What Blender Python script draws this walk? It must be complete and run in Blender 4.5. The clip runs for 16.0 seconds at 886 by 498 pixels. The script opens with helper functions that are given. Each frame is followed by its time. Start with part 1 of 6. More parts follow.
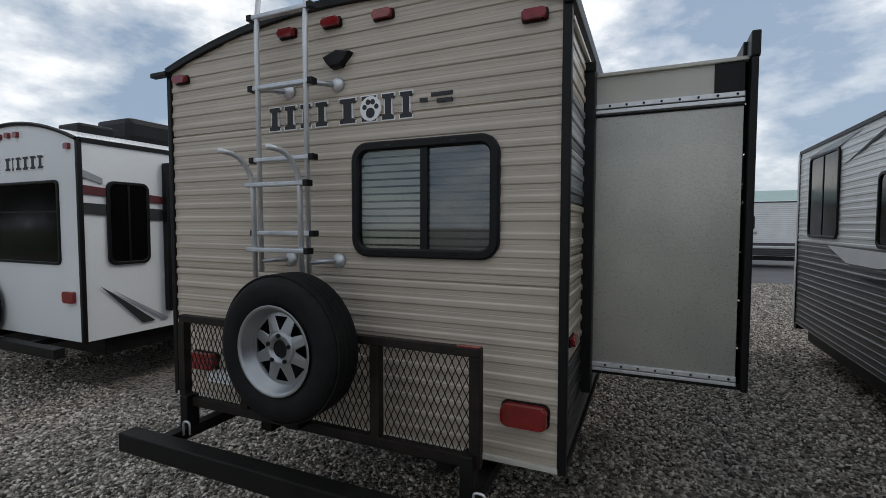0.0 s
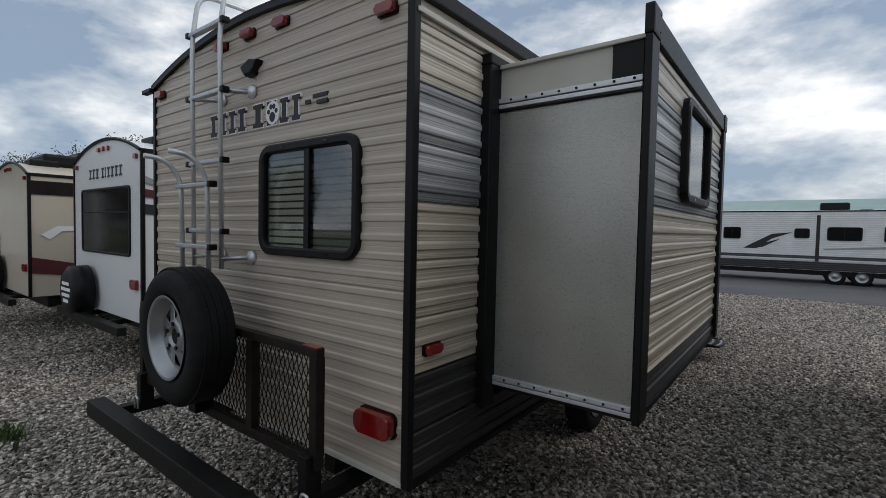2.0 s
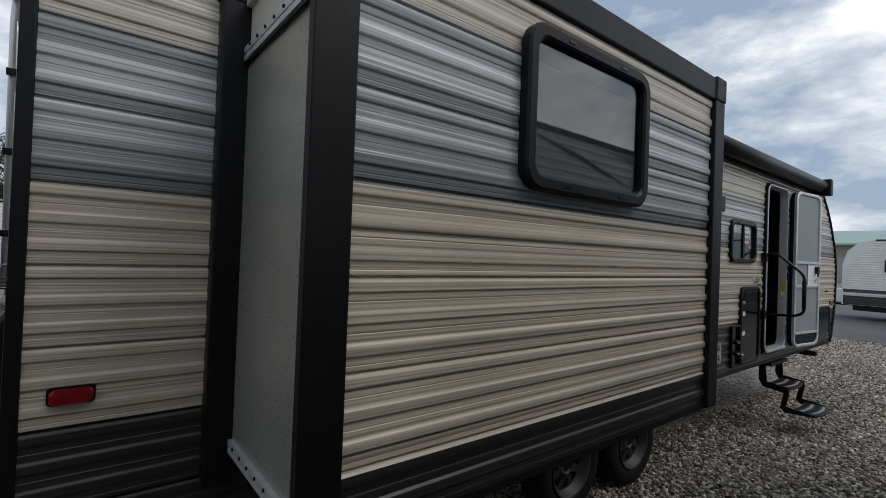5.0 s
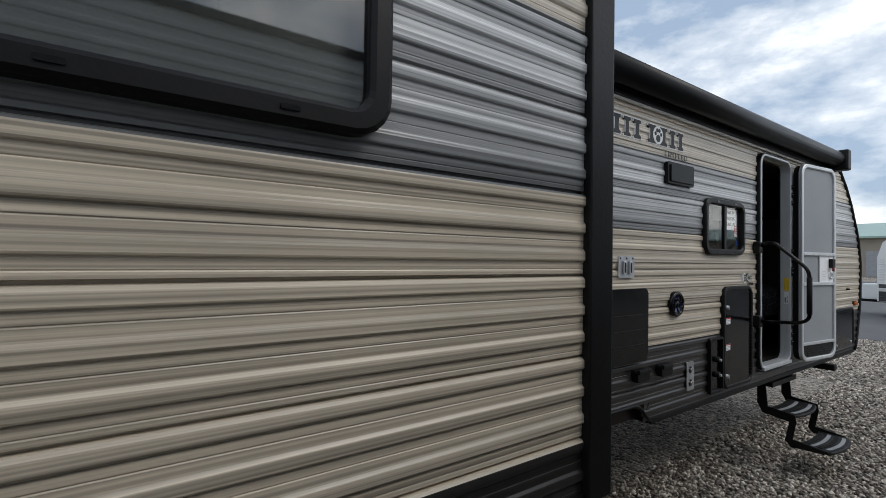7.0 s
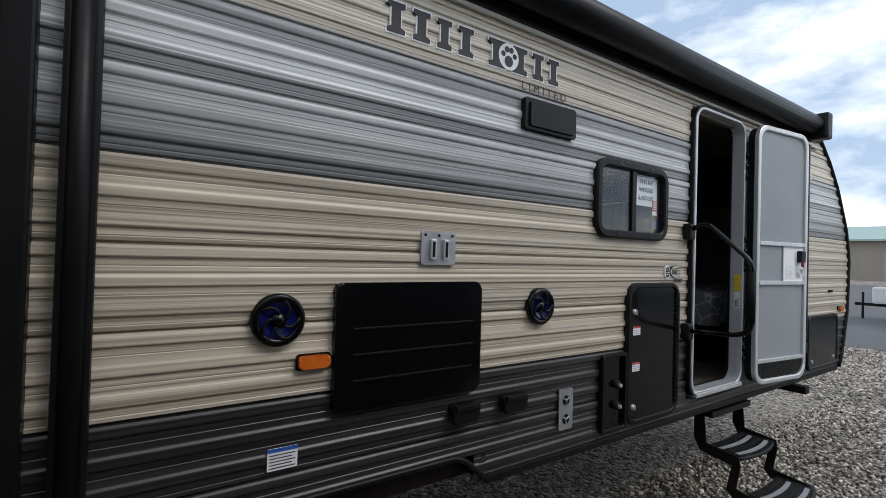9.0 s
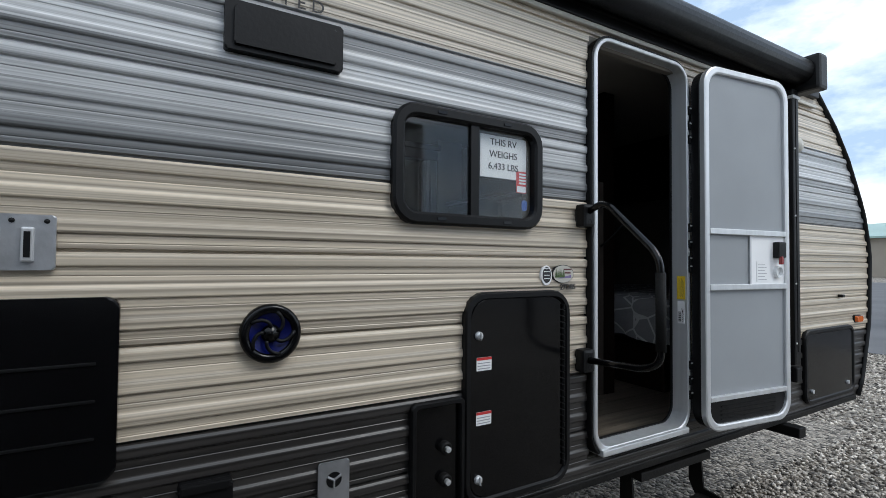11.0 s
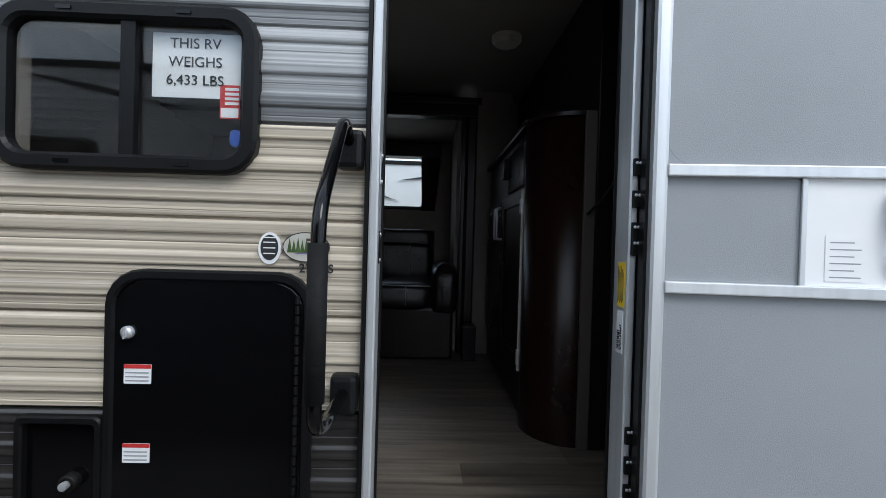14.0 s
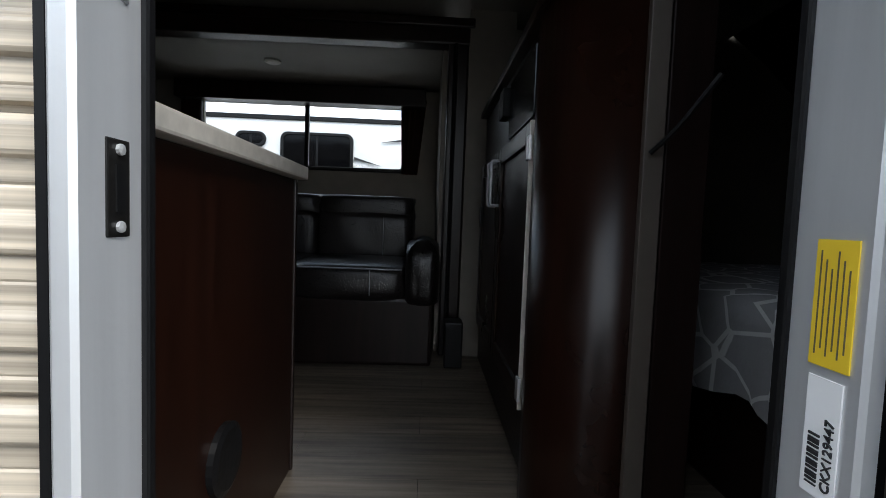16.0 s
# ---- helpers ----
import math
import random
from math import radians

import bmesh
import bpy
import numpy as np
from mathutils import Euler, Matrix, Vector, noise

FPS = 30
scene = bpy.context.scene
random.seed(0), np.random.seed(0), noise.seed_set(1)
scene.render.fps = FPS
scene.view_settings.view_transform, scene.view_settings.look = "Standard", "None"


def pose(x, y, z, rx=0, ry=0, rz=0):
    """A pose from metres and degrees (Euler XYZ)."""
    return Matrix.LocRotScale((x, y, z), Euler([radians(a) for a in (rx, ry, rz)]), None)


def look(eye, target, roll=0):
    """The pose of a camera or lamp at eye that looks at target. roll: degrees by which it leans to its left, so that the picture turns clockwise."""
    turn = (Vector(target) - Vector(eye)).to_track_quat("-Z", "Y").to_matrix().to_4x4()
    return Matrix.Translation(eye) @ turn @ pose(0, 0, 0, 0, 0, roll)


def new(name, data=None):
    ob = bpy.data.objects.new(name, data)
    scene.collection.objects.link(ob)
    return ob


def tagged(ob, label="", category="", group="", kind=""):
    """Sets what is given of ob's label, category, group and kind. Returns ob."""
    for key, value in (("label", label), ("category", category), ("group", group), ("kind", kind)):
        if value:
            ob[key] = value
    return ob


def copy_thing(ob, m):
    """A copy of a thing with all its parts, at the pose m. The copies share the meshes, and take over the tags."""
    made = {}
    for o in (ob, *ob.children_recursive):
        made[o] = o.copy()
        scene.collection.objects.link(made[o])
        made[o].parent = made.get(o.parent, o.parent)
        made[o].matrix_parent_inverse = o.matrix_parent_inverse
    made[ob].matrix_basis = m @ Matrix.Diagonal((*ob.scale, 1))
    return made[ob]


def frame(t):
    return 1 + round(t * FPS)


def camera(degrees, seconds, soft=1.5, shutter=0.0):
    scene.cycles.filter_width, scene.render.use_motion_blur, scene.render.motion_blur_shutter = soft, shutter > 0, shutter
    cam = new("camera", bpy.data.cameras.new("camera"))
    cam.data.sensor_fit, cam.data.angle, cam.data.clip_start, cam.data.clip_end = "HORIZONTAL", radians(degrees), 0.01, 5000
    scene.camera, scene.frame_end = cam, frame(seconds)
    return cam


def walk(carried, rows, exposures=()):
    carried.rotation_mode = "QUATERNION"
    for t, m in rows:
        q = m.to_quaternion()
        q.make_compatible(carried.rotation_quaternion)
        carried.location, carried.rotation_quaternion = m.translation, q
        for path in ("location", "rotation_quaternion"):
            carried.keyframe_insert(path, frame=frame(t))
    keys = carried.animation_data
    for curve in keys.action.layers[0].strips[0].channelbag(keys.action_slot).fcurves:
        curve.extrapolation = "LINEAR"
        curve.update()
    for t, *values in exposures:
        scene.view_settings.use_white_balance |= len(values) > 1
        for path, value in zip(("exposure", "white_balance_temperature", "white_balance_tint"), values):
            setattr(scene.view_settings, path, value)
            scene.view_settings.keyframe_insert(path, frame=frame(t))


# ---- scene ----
cam = camera(87.0, 16.0, 0.5)
# seconds, x, y, z, yaw to the left of +y, pitch up, roll
ROWS = [
    (0.0, 0.325, -2.052, 1.873, 23.81, -2.90, 0.09),
    (0.5, 0.584, -1.942, 1.884, 26.32, -2.21, 0.05),
    (1.0, 0.847, -1.795, 1.873, 30.47, -2.95, 0.52),
    (1.5, 1.040, -1.633, 1.881, 33.53, -3.20, 0.72),
    (2.0, 1.263, -1.436, 1.861, 37.41, -2.32, 1.14),
    (2.5, 1.429, -1.255, 1.839, 41.13, -1.59, 1.49),
    (3.0, 1.587, -0.989, 1.850, 44.46, -0.39, 1.96),
    (3.5, 1.693, -0.758, 1.850, 47.33, 0.52, 1.41),
    (4.0, 1.766, -0.471, 1.818, 50.22, 0.53, 1.41),
    (4.5, 1.769, -0.196, 1.806, 50.03, 0.31, 1.76),
    (5.0, 1.789, 0.129, 1.805, 51.68, 0.74, 2.15),
    (7.5, 1.615, 1.908, 1.772, 55.29, 0.90, 0.77),
    (8.0, 1.624, 2.288, 1.751, 56.76, 0.52, 1.34),
    (8.5, 1.566, 2.621, 1.734, 54.14, 0.86, 1.80),
    (9.0, 1.529, 3.020, 1.722, 55.67, 0.81, 1.65),
    (11.5, 1.421, 4.703, 1.709, 62.18, 1.72, 0.18),
    (12.0, 1.453, 5.063, 1.692, 65.16, 2.07, 0.11),
    (12.5, 1.443, 5.343, 1.666, 67.59, 2.74, 1.15),
    (13.0, 1.411, 5.632, 1.686, 73.22, 1.59, 2.30),
    (13.5, 1.365, 5.884, 1.691, 82.66, 0.66, 1.79),
    (14.0, 1.194, 6.051, 1.684, 88.14, -0.61, 1.64),
    (14.5, 1.003, 6.138, 1.674, 91.01, -0.39, 0.33),
    (15.0, 0.801, 6.204, 1.662, 93.04, -1.80, 1.66),
    (15.5, 0.586, 6.198, 1.652, 89.59, -2.02, 2.22),
    (16.0, 0.399, 6.192, 1.654, 87.98, -3.50, 2.15),
]


def stand(x, y, z, yaw, pitch, roll):
    a, b = radians(yaw), radians(pitch)
    way = Vector((-math.sin(a) * math.cos(b), math.cos(a) * math.cos(b), math.sin(b)))
    return look((x, y, z), Vector((x, y, z)) + way, roll)


EXPOSURES = [(0.0, 0.0, 6500, 10), (3.5, -0.2, 6500, 10), (4.5, -0.1, 6500, 10), (5.0, 0.0, 6500, 10), (7.5, 0.4, 6500, 10), (9.0, 0.6, 6400, 10), (11.5, 0.85, 6150, 8), (12.5, 0.95, 6100, 8), (13.5, 0.95, 6100, 8), (14.5, 1.38, 6100, 8), (15.0, 1.45, 6150, 8), (16.0, 2.0, 6400, 9)]
walk(cam, [(t, stand(*rest)) for t, *rest in ROWS], EXPOSURES)

# ---- world and sun: overcast with broken cloud ----
world = bpy.data.worlds.new("sky")
scene.world = world
world.use_nodes = True
wn, wl = world.node_tree.nodes, world.node_tree.links
wn.clear()
w_out = wn.new("ShaderNodeOutputWorld")
w_bg = wn.new("ShaderNodeBackground")
w_bg.inputs["Strength"].default_value = 0.12
sky = wn.new("ShaderNodeTexSky")
sky.sky_type, sky.sun_disc = "NISHITA", False
sky.sun_elevation, sky.sun_rotation = radians(48), radians(60)
sky.air_density, sky.dust_density = 1.0, 1.5
w_co = wn.new("ShaderNodeTexCoord")
w_map = wn.new("ShaderNodeMapping")
w_map.inputs["Scale"].default_value = (1.5, 1.5, 3.4)
wl.new(w_co.outputs["Generated"], w_map.inputs["Vector"])
w_n1 = wn.new("ShaderNodeTexNoise")
w_n1.inputs["Scale"].default_value, w_n1.inputs["Detail"].default_value, w_n1.inputs["Roughness"].default_value = 2.1, 10.0, 0.58
wl.new(w_map.outputs["Vector"], w_n1.inputs["Vector"])
w_ramp = wn.new("ShaderNodeValToRGB")
w_ramp.color_ramp.elements[0].position, w_ramp.color_ramp.elements[0].color = 0.41, (2.7, 3.5, 4.6, 1)
w_ramp.color_ramp.elements[1].position, w_ramp.color_ramp.elements[1].color = 0.63, (10.5, 10.5, 10.4, 1)
w_mid = w_ramp.color_ramp.elements.new(0.51)
w_mid.color = (5.4, 5.9, 6.5, 1)
wl.new(w_n1.outputs["Fac"], w_ramp.inputs["Fac"])
w_mix = wn.new("ShaderNodeMix")
w_mix.data_type = "RGBA"
w_mix.inputs["Factor"].default_value = 0.85
wl.new(sky.outputs["Color"], w_mix.inputs["A"])
wl.new(w_ramp.outputs["Color"], w_mix.inputs["B"])
wl.new(w_mix.outputs["Result"], w_bg.inputs["Color"])
wl.new(w_bg.outputs["Background"], w_out.inputs["Surface"])

sun_data = bpy.data.lights.new("sun", "SUN")
sun_data.energy, sun_data.angle, sun_data.color = 0.7, radians(25), (1.0, 0.96, 0.9)
sun = new("sun", sun_data)
sun.matrix_world = look((20, 14, 26), (0, 0, 0))


# ---- materials ----
def mat(name, col, rough=0.5, metal=0.0, var=0.1, scale=4.0, stretch=(1, 1, 1), bump=0.0, bscale=80.0, col2=None, coat=0.0, spec=0.5):
    m = bpy.data.materials.new(name)
    m.use_nodes = True
    n, l = m.node_tree.nodes, m.node_tree.links
    b = n["Principled BSDF"]
    b.inputs["Metallic"].default_value = metal
    b.inputs["Coat Weight"].default_value = coat
    b.inputs["Specular IOR Level"].default_value = spec
    co = n.new("ShaderNodeTexCoord")
    mp = n.new("ShaderNodeMapping")
    mp.inputs["Scale"].default_value = stretch
    l.new(co.outputs["Object"], mp.inputs["Vector"])
    n1 = n.new("ShaderNodeTexNoise")
    n1.inputs["Scale"].default_value, n1.inputs["Detail"].default_value = scale, 8.0
    l.new(mp.outputs["Vector"], n1.inputs["Vector"])
    ramp = n.new("ShaderNodeValToRGB")
    e = ramp.color_ramp.elements
    e[0].position, e[1].position = 0.3, 0.7
    hi = col2 or tuple(min(1, c * (1 + var)) for c in col)
    lo = col if col2 else tuple(c * (1 - var) for c in col)
    e[0].color, e[1].color = (*lo, 1), (*hi, 1)
    l.new(n1.outputs["Fac"], ramp.inputs["Fac"])
    l.new(ramp.outputs["Color"], b.inputs["Base Color"])
    n2 = n.new("ShaderNodeTexNoise")
    n2.inputs["Scale"].default_value, n2.inputs["Detail"].default_value = bscale, 5.0
    l.new(co.outputs["Object"], n2.inputs["Vector"])
    mr = n.new("ShaderNodeMapRange")
    mr.inputs["To Min"].default_value, mr.inputs["To Max"].default_value = max(0.02, rough - 0.1), min(1, rough + 0.1)
    l.new(n2.outputs["Fac"], mr.inputs["Value"])
    l.new(mr.outputs["Result"], b.inputs["Roughness"])
    if bump:
        bp = n.new("ShaderNodeBump")
        bp.inputs["Strength"].default_value, bp.inputs["Distance"].default_value = bump, 0.01
        l.new(n2.outputs["Fac"], bp.inputs["Height"])
        l.new(bp.outputs["Normal"], b.inputs["Normal"])
    return m


def banded(name, stops, rough=0.31, streak=0.3, along="y"):
    """Printed metal siding: flat colours in level bands, with long streaks along the wall."""
    m = bpy.data.materials.new(name)
    m.use_nodes = True
    n, l = m.node_tree.nodes, m.node_tree.links
    b = n["Principled BSDF"]
    co = n.new("ShaderNodeTexCoord")
    sep = n.new("ShaderNodeSeparateXYZ")
    l.new(co.outputs["Object"], sep.inputs["Vector"])
    mr = n.new("ShaderNodeMapRange")
    mr.inputs["From Min"].default_value, mr.inputs["From Max"].default_value = 0.0, 3.2
    l.new(sep.outputs["Z"], mr.inputs["Value"])
    ramp = n.new("ShaderNodeValToRGB")
    ramp.color_ramp.interpolation = "CONSTANT"
    e = ramp.color_ramp.elements
    e[0].position, e[0].color = 0.0, (*stops[0][1], 1)
    e[1].position, e[1].color = stops[1][0] / 3.2, (*stops[1][1], 1)
    for z, c in stops[2:]:
        k = e.new(z / 3.2)
        k.color = (*c, 1)
    l.new(mr.outputs["Result"], ramp.inputs["Fac"])
    mp = n.new("ShaderNodeMapping")
    mp.inputs["Scale"].default_value = (0.5, 0.10, 75.0) if along == "y" else (0.10, 0.5, 75.0)
    l.new(co.outputs["Object"], mp.inputs["Vector"])
    ns = n.new("ShaderNodeTexNoise")
    ns.inputs["Scale"].default_value, ns.inputs["Detail"].default_value = 1.5, 6.0
    l.new(mp.outputs["Vector"], ns.inputs["Vector"])
    vr = n.new("ShaderNodeMapRange")
    vr.inputs["From Min"].default_value, vr.inputs["From Max"].default_value = 0.36, 0.64
    vr.inputs["To Min"].default_value, vr.inputs["To Max"].default_value = 1 - streak, 1 + streak
    l.new(ns.outputs["Fac"], vr.inputs["Value"])
    mul = n.new("ShaderNodeVectorMath")
    mul.operation = "SCALE"
    l.new(ramp.outputs["Color"], mul.inputs[0])
    l.new(vr.outputs["Result"], mul.inputs["Scale"])
    # grime: faint blotches
    n3 = n.new("ShaderNodeTexNoise")
    n3.inputs["Scale"].default_value, n3.inputs["Detail"].default_value = 2.3, 7.0
    l.new(co.outputs["Object"], n3.inputs["Vector"])
    r3 = n.new("ShaderNodeMapRange")
    r3.inputs["From Min"].default_value, r3.inputs["From Max"].default_value = 0.35, 0.7
    r3.inputs["To Min"].default_value, r3.inputs["To Max"].default_value = 1.04, 0.92
    l.new(n3.outputs["Fac"], r3.inputs["Value"])
    mul2 = n.new("ShaderNodeVectorMath")
    mul2.operation = "SCALE"
    l.new(mul.outputs["Vector"], mul2.inputs[0])
    l.new(r3.outputs["Result"], mul2.inputs["Scale"])
    l.new(mul2.outputs["Vector"], b.inputs["Base Color"])
    n2 = n.new("ShaderNodeTexNoise")
    n2.inputs["Scale"].default_value = 30
    l.new(co.outputs["Object"], n2.inputs["Vector"])
    r2 = n.new("ShaderNodeMapRange")
    r2.inputs["To Min"].default_value, r2.inputs["To Max"].default_value = rough - 0.08, rough + 0.12
    l.new(n2.outputs["Fac"], r2.inputs["Value"])
    l.new(r2.outputs["Result"], b.inputs["Roughness"])
    bp = n.new("ShaderNodeBump")
    bp.inputs["Strength"].default_value, bp.inputs["Distance"].default_value = 0.15, 0.004
    l.new(n3.outputs["Fac"], bp.inputs["Height"])
    l.new(bp.outputs["Normal"], b.inputs["Normal"])
    return m


def glass(name, tint=(0.8, 0.85, 0.85), rough=0.02, gloss=0.035):
    """Thin pane: part clear, part mirror-like."""
    m = bpy.data.materials.new(name)
    m.use_nodes = True
    n, l = m.node_tree.nodes, m.node_tree.links
    n.clear()
    out = n.new("ShaderNodeOutputMaterial")
    tr = n.new("ShaderNodeBsdfTransparent")
    tr.inputs["Color"].default_value = (*tint, 1)
    gl = n.new("ShaderNodeBsdfGlossy")
    gl.inputs["Roughness"].default_value = rough
    lw = n.new("ShaderNodeLayerWeight")
    lw.inputs["Blend"].default_value = 0.5
    pw = n.new("ShaderNodeMath")
    pw.operation, pw.inputs[1].default_value = "POWER", 3.5
    l.new(lw.outputs["Facing"], pw.inputs[0])
    fr = n.new("ShaderNodeMath")
    fr.operation, fr.inputs[1].default_value, fr.inputs[2].default_value = "MULTIPLY_ADD", 0.6, gloss
    l.new(pw.outputs["Value"], fr.inputs[0])
    mx = n.new("ShaderNodeMixShader")
    l.new(fr.outputs["Value"], mx.inputs["Fac"])
    l.new(tr.outputs["BSDF"], mx.inputs[1])
    l.new(gl.outputs["BSDF"], mx.inputs[2])
    l.new(mx.outputs["Shader"], out.inputs["Surface"])
    return m


def plank_material():
    """Printed oak vinyl: long grain along y, each board of its own tone."""
    m = mat("grey_oak_vinyl_plank", (0.060, 0.047, 0.036), 0.42, scale=2.4, stretch=(16, 0.9, 1), col2=(0.20, 0.168, 0.13), bump=0.05, bscale=50)
    n, l = m.node_tree.nodes, m.node_tree.links
    b = n["Principled BSDF"]
    ramp = b.inputs["Base Color"].links[0].from_node
    info = n.new("ShaderNodeObjectInfo")
    tone = n.new("ShaderNodeMapRange")
    tone.inputs["To Min"].default_value, tone.inputs["To Max"].default_value = 0.62, 1.15
    l.new(info.outputs["Random"], tone.inputs["Value"])
    mul = n.new("ShaderNodeVectorMath")
    mul.operation = "SCALE"
    l.new(ramp.outputs["Color"], mul.inputs[0])
    l.new(tone.outputs["Result"], mul.inputs["Scale"])
    l.new(mul.outputs["Vector"], b.inputs["Base Color"])
    return m


BEIGE, DARK = (0.475, 0.412, 0.325), (0.029, 0.0265, 0.025)
# beige above 2.465 is painted lighter than BEIGE: sky light on the upper wall
M_SIDE = banded("side_siding", [(0, DARK), (1.245, BEIGE), (1.975, (0.16, 0.164, 0.166)), (2.04, (0.30, 0.304, 0.304)), (2.13, (0.44, 0.444, 0.444)), (2.22, (0.25, 0.254, 0.256)), (2.27, (0.48, 0.484, 0.484)), (2.38, (0.30, 0.304, 0.306)), (2.465, (0.56, 0.495, 0.405))], streak=0.4)
M_REAR = banded("rear_siding", [(0, (0.46, 0.395, 0.32)), (1.0, (0.47, 0.405, 0.33)), (2.9, (0.48, 0.415, 0.34))], streak=0.14, along="x")
M_WHITE_SIDE = banded("white_siding", [(0, (0.018, 0.018, 0.019)), (1.1, (0.055, 0.057, 0.062)), (1.42, (0.11, 0.115, 0.12)), (1.64, (0.74, 0.74, 0.73)), (2.8, (0.72, 0.72, 0.71))], streak=0.06)
M_FAR_SIDE = banded("far_siding", [(0, (0.03, 0.03, 0.032)), (0.9, (0.6, 0.6, 0.6)), (1.0, (0.05, 0.05, 0.055)), (1.12, (0.74, 0.74, 0.73)), (2.8, (0.72, 0.72, 0.71))], streak=0.05)
M_BLACK = mat("black_trim", (0.006, 0.006, 0.0065), 0.42, var=0.3, bump=0.05, spec=0.22)
M_BLACKGLOSS = mat("black_gloss", (0.003, 0.003, 0.0035), 0.14, var=0.2, bscale=6, spec=0.3)
M_RUBBER = mat("tyre_rubber", (0.009, 0.009, 0.009), 0.72, var=0.3, scale=12, bump=0.2, spec=0.2)
M_FRAME = mat("painted_steel", (0.008, 0.0075, 0.007), 0.5, var=0.4, scale=9, bump=0.12, spec=0.2)
M_RUSTY = mat("brown_black_steel", (0.014, 0.010, 0.008), 0.55, var=0.5, scale=9, bump=0.15, spec=0.25)
M_ALU = mat("brushed_aluminium", (0.62, 0.63, 0.64), 0.40, 0.55, var=0.08, scale=30, stretch=(1, 1, 0.05), bump=0.03)
M_GALV = mat("galvanised_steel", (0.50, 0.51, 0.53), 0.42, 0.85, var=0.15, scale=16, bump=0.06)
M_RIM = mat("grey_wheel_paint", (0.34, 0.35, 0.36), 0.34, 0.8, var=0.1)
M_FILON = mat("grey_fibreglass_panel", (0.365, 0.36, 0.325), 0.30, 0.5, var=0.12, scale=3, bump=0.10, bscale=150)
M_CREAM = mat("cream_panel", (0.52, 0.50, 0.44), 0.5, var=0.08, bump=0.05)
M_RED = mat("red_lens", (0.21, 0.007, 0.008), 0.16, var=0.2, scale=30, coat=0.5)
M_ORANGE = mat("amber_lens", (0.62, 0.13, 0.015), 0.18, var=0.15, scale=30, coat=0.5)
M_WHITE = mat("white_gelcoat", (0.74, 0.75, 0.75), 0.28, var=0.03, scale=2)
M_TAN = mat("tan_gelcoat", (0.56, 0.50, 0.40), 0.33, var=0.04, scale=2)
M_MAROON = mat("maroon_decal", (0.10, 0.02, 0.022), 0.4)
M_GREYDECAL = mat("grey_decal", (0.30, 0.31, 0.33), 0.4)
M_PAPER = mat("white_paper", (0.82, 0.82, 0.82), 0.8, var=0.03)
M_INK = mat("ink", (0.02, 0.02, 0.022), 0.6)
M_YELLOW = mat("yellow_label", (0.80, 0.56, 0.03), 0.5, var=0.04)
M_REDINK = mat("red_ink", (0.55, 0.03, 0.03), 0.6)
M_LILAC = mat("lilac_print", (0.20, 0.15, 0.32), 0.5)
M_BLUEINK = mat("blue_ink", (0.03, 0.10, 0.42), 0.5)
M_SCREEN = mat("screen_door_panel", (0.28, 0.295, 0.31), 0.55, var=0.05, scale=3, bump=0.12, bscale=400)
M_GLASS = glass("clear_glass", (0.95, 0.96, 0.96))
M_SHEEN = glass("dusty_glass", (0.78, 0.80, 0.78), 0.05, 0.08)
M_DARKGLASS = glass("dark_glass", (0.52, 0.54, 0.55), 0.03, 0.12)
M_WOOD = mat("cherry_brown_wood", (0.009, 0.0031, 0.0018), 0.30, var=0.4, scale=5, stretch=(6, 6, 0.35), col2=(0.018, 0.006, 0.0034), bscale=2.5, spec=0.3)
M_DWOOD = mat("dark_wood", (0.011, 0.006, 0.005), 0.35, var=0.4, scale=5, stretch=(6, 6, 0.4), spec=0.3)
M_TRIMWOOD = mat("grey_brown_edge_trim", (0.075, 0.062, 0.052), 0.5, var=0.15)
M_PANE = mat("dark_privacy_glass", (0.002, 0.002, 0.0025), 0.10, var=0.2, bscale=5, spec=0.14)
M_DULLRIM = mat("dull_grey_rim", (0.06, 0.06, 0.062), 0.5, 0.5, var=0.2)
M_LEATHER = mat("black_leather", (0.012, 0.010, 0.010), 0.3, var=0.4, bump=0.25, bscale=120)
M_WALLPAPER = mat("beige_wallboard", (0.195, 0.175, 0.147), 0.7, var=0.08, scale=10, bump=0.05)
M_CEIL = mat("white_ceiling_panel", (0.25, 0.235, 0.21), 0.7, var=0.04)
M_TOP = mat("beige_laminate_counter", (0.50, 0.47, 0.42), 0.35, var=0.12, scale=40)
M_PLANK = plank_material()
M_CURTAIN = mat("brown_curtain", (0.10, 0.045, 0.028), 0.85, var=0.2, stretch=(1, 12, 0.3))
M_BLIND = mat("white_blind", (0.66, 0.65, 0.60), 0.6, var=0.04)
M_ASPHALT = mat("asphalt", (0.10, 0.10, 0.105), 0.85, var=0.18, scale=0.5, bump=0.2, bscale=90)
M_BUILD = mat("tan_metal_wall", (0.30, 0.26, 0.21), 0.6, var=0.05, scale=0.5)
M_GREENROOF = mat("pale_green_metal_roof", (0.30, 0.42, 0.38), 0.45, var=0.06, scale=0.3)
M_LEAF = mat("weed_leaf", (0.055, 0.10, 0.025), 0.6, var=0.4, scale=20)
M_DRY = mat("dry_brown_twigs", (0.10, 0.075, 0.045), 0.9, var=0.4, scale=3)
M_BARK = mat("bark", (0.055, 0.045, 0.038), 0.9, var=0.3, scale=8, bump=0.4, bscale=30)
M_SPEAKER = mat("blue_speaker_cone", (0.006, 0.010, 0.11), 0.2, var=0.4, scale=20)


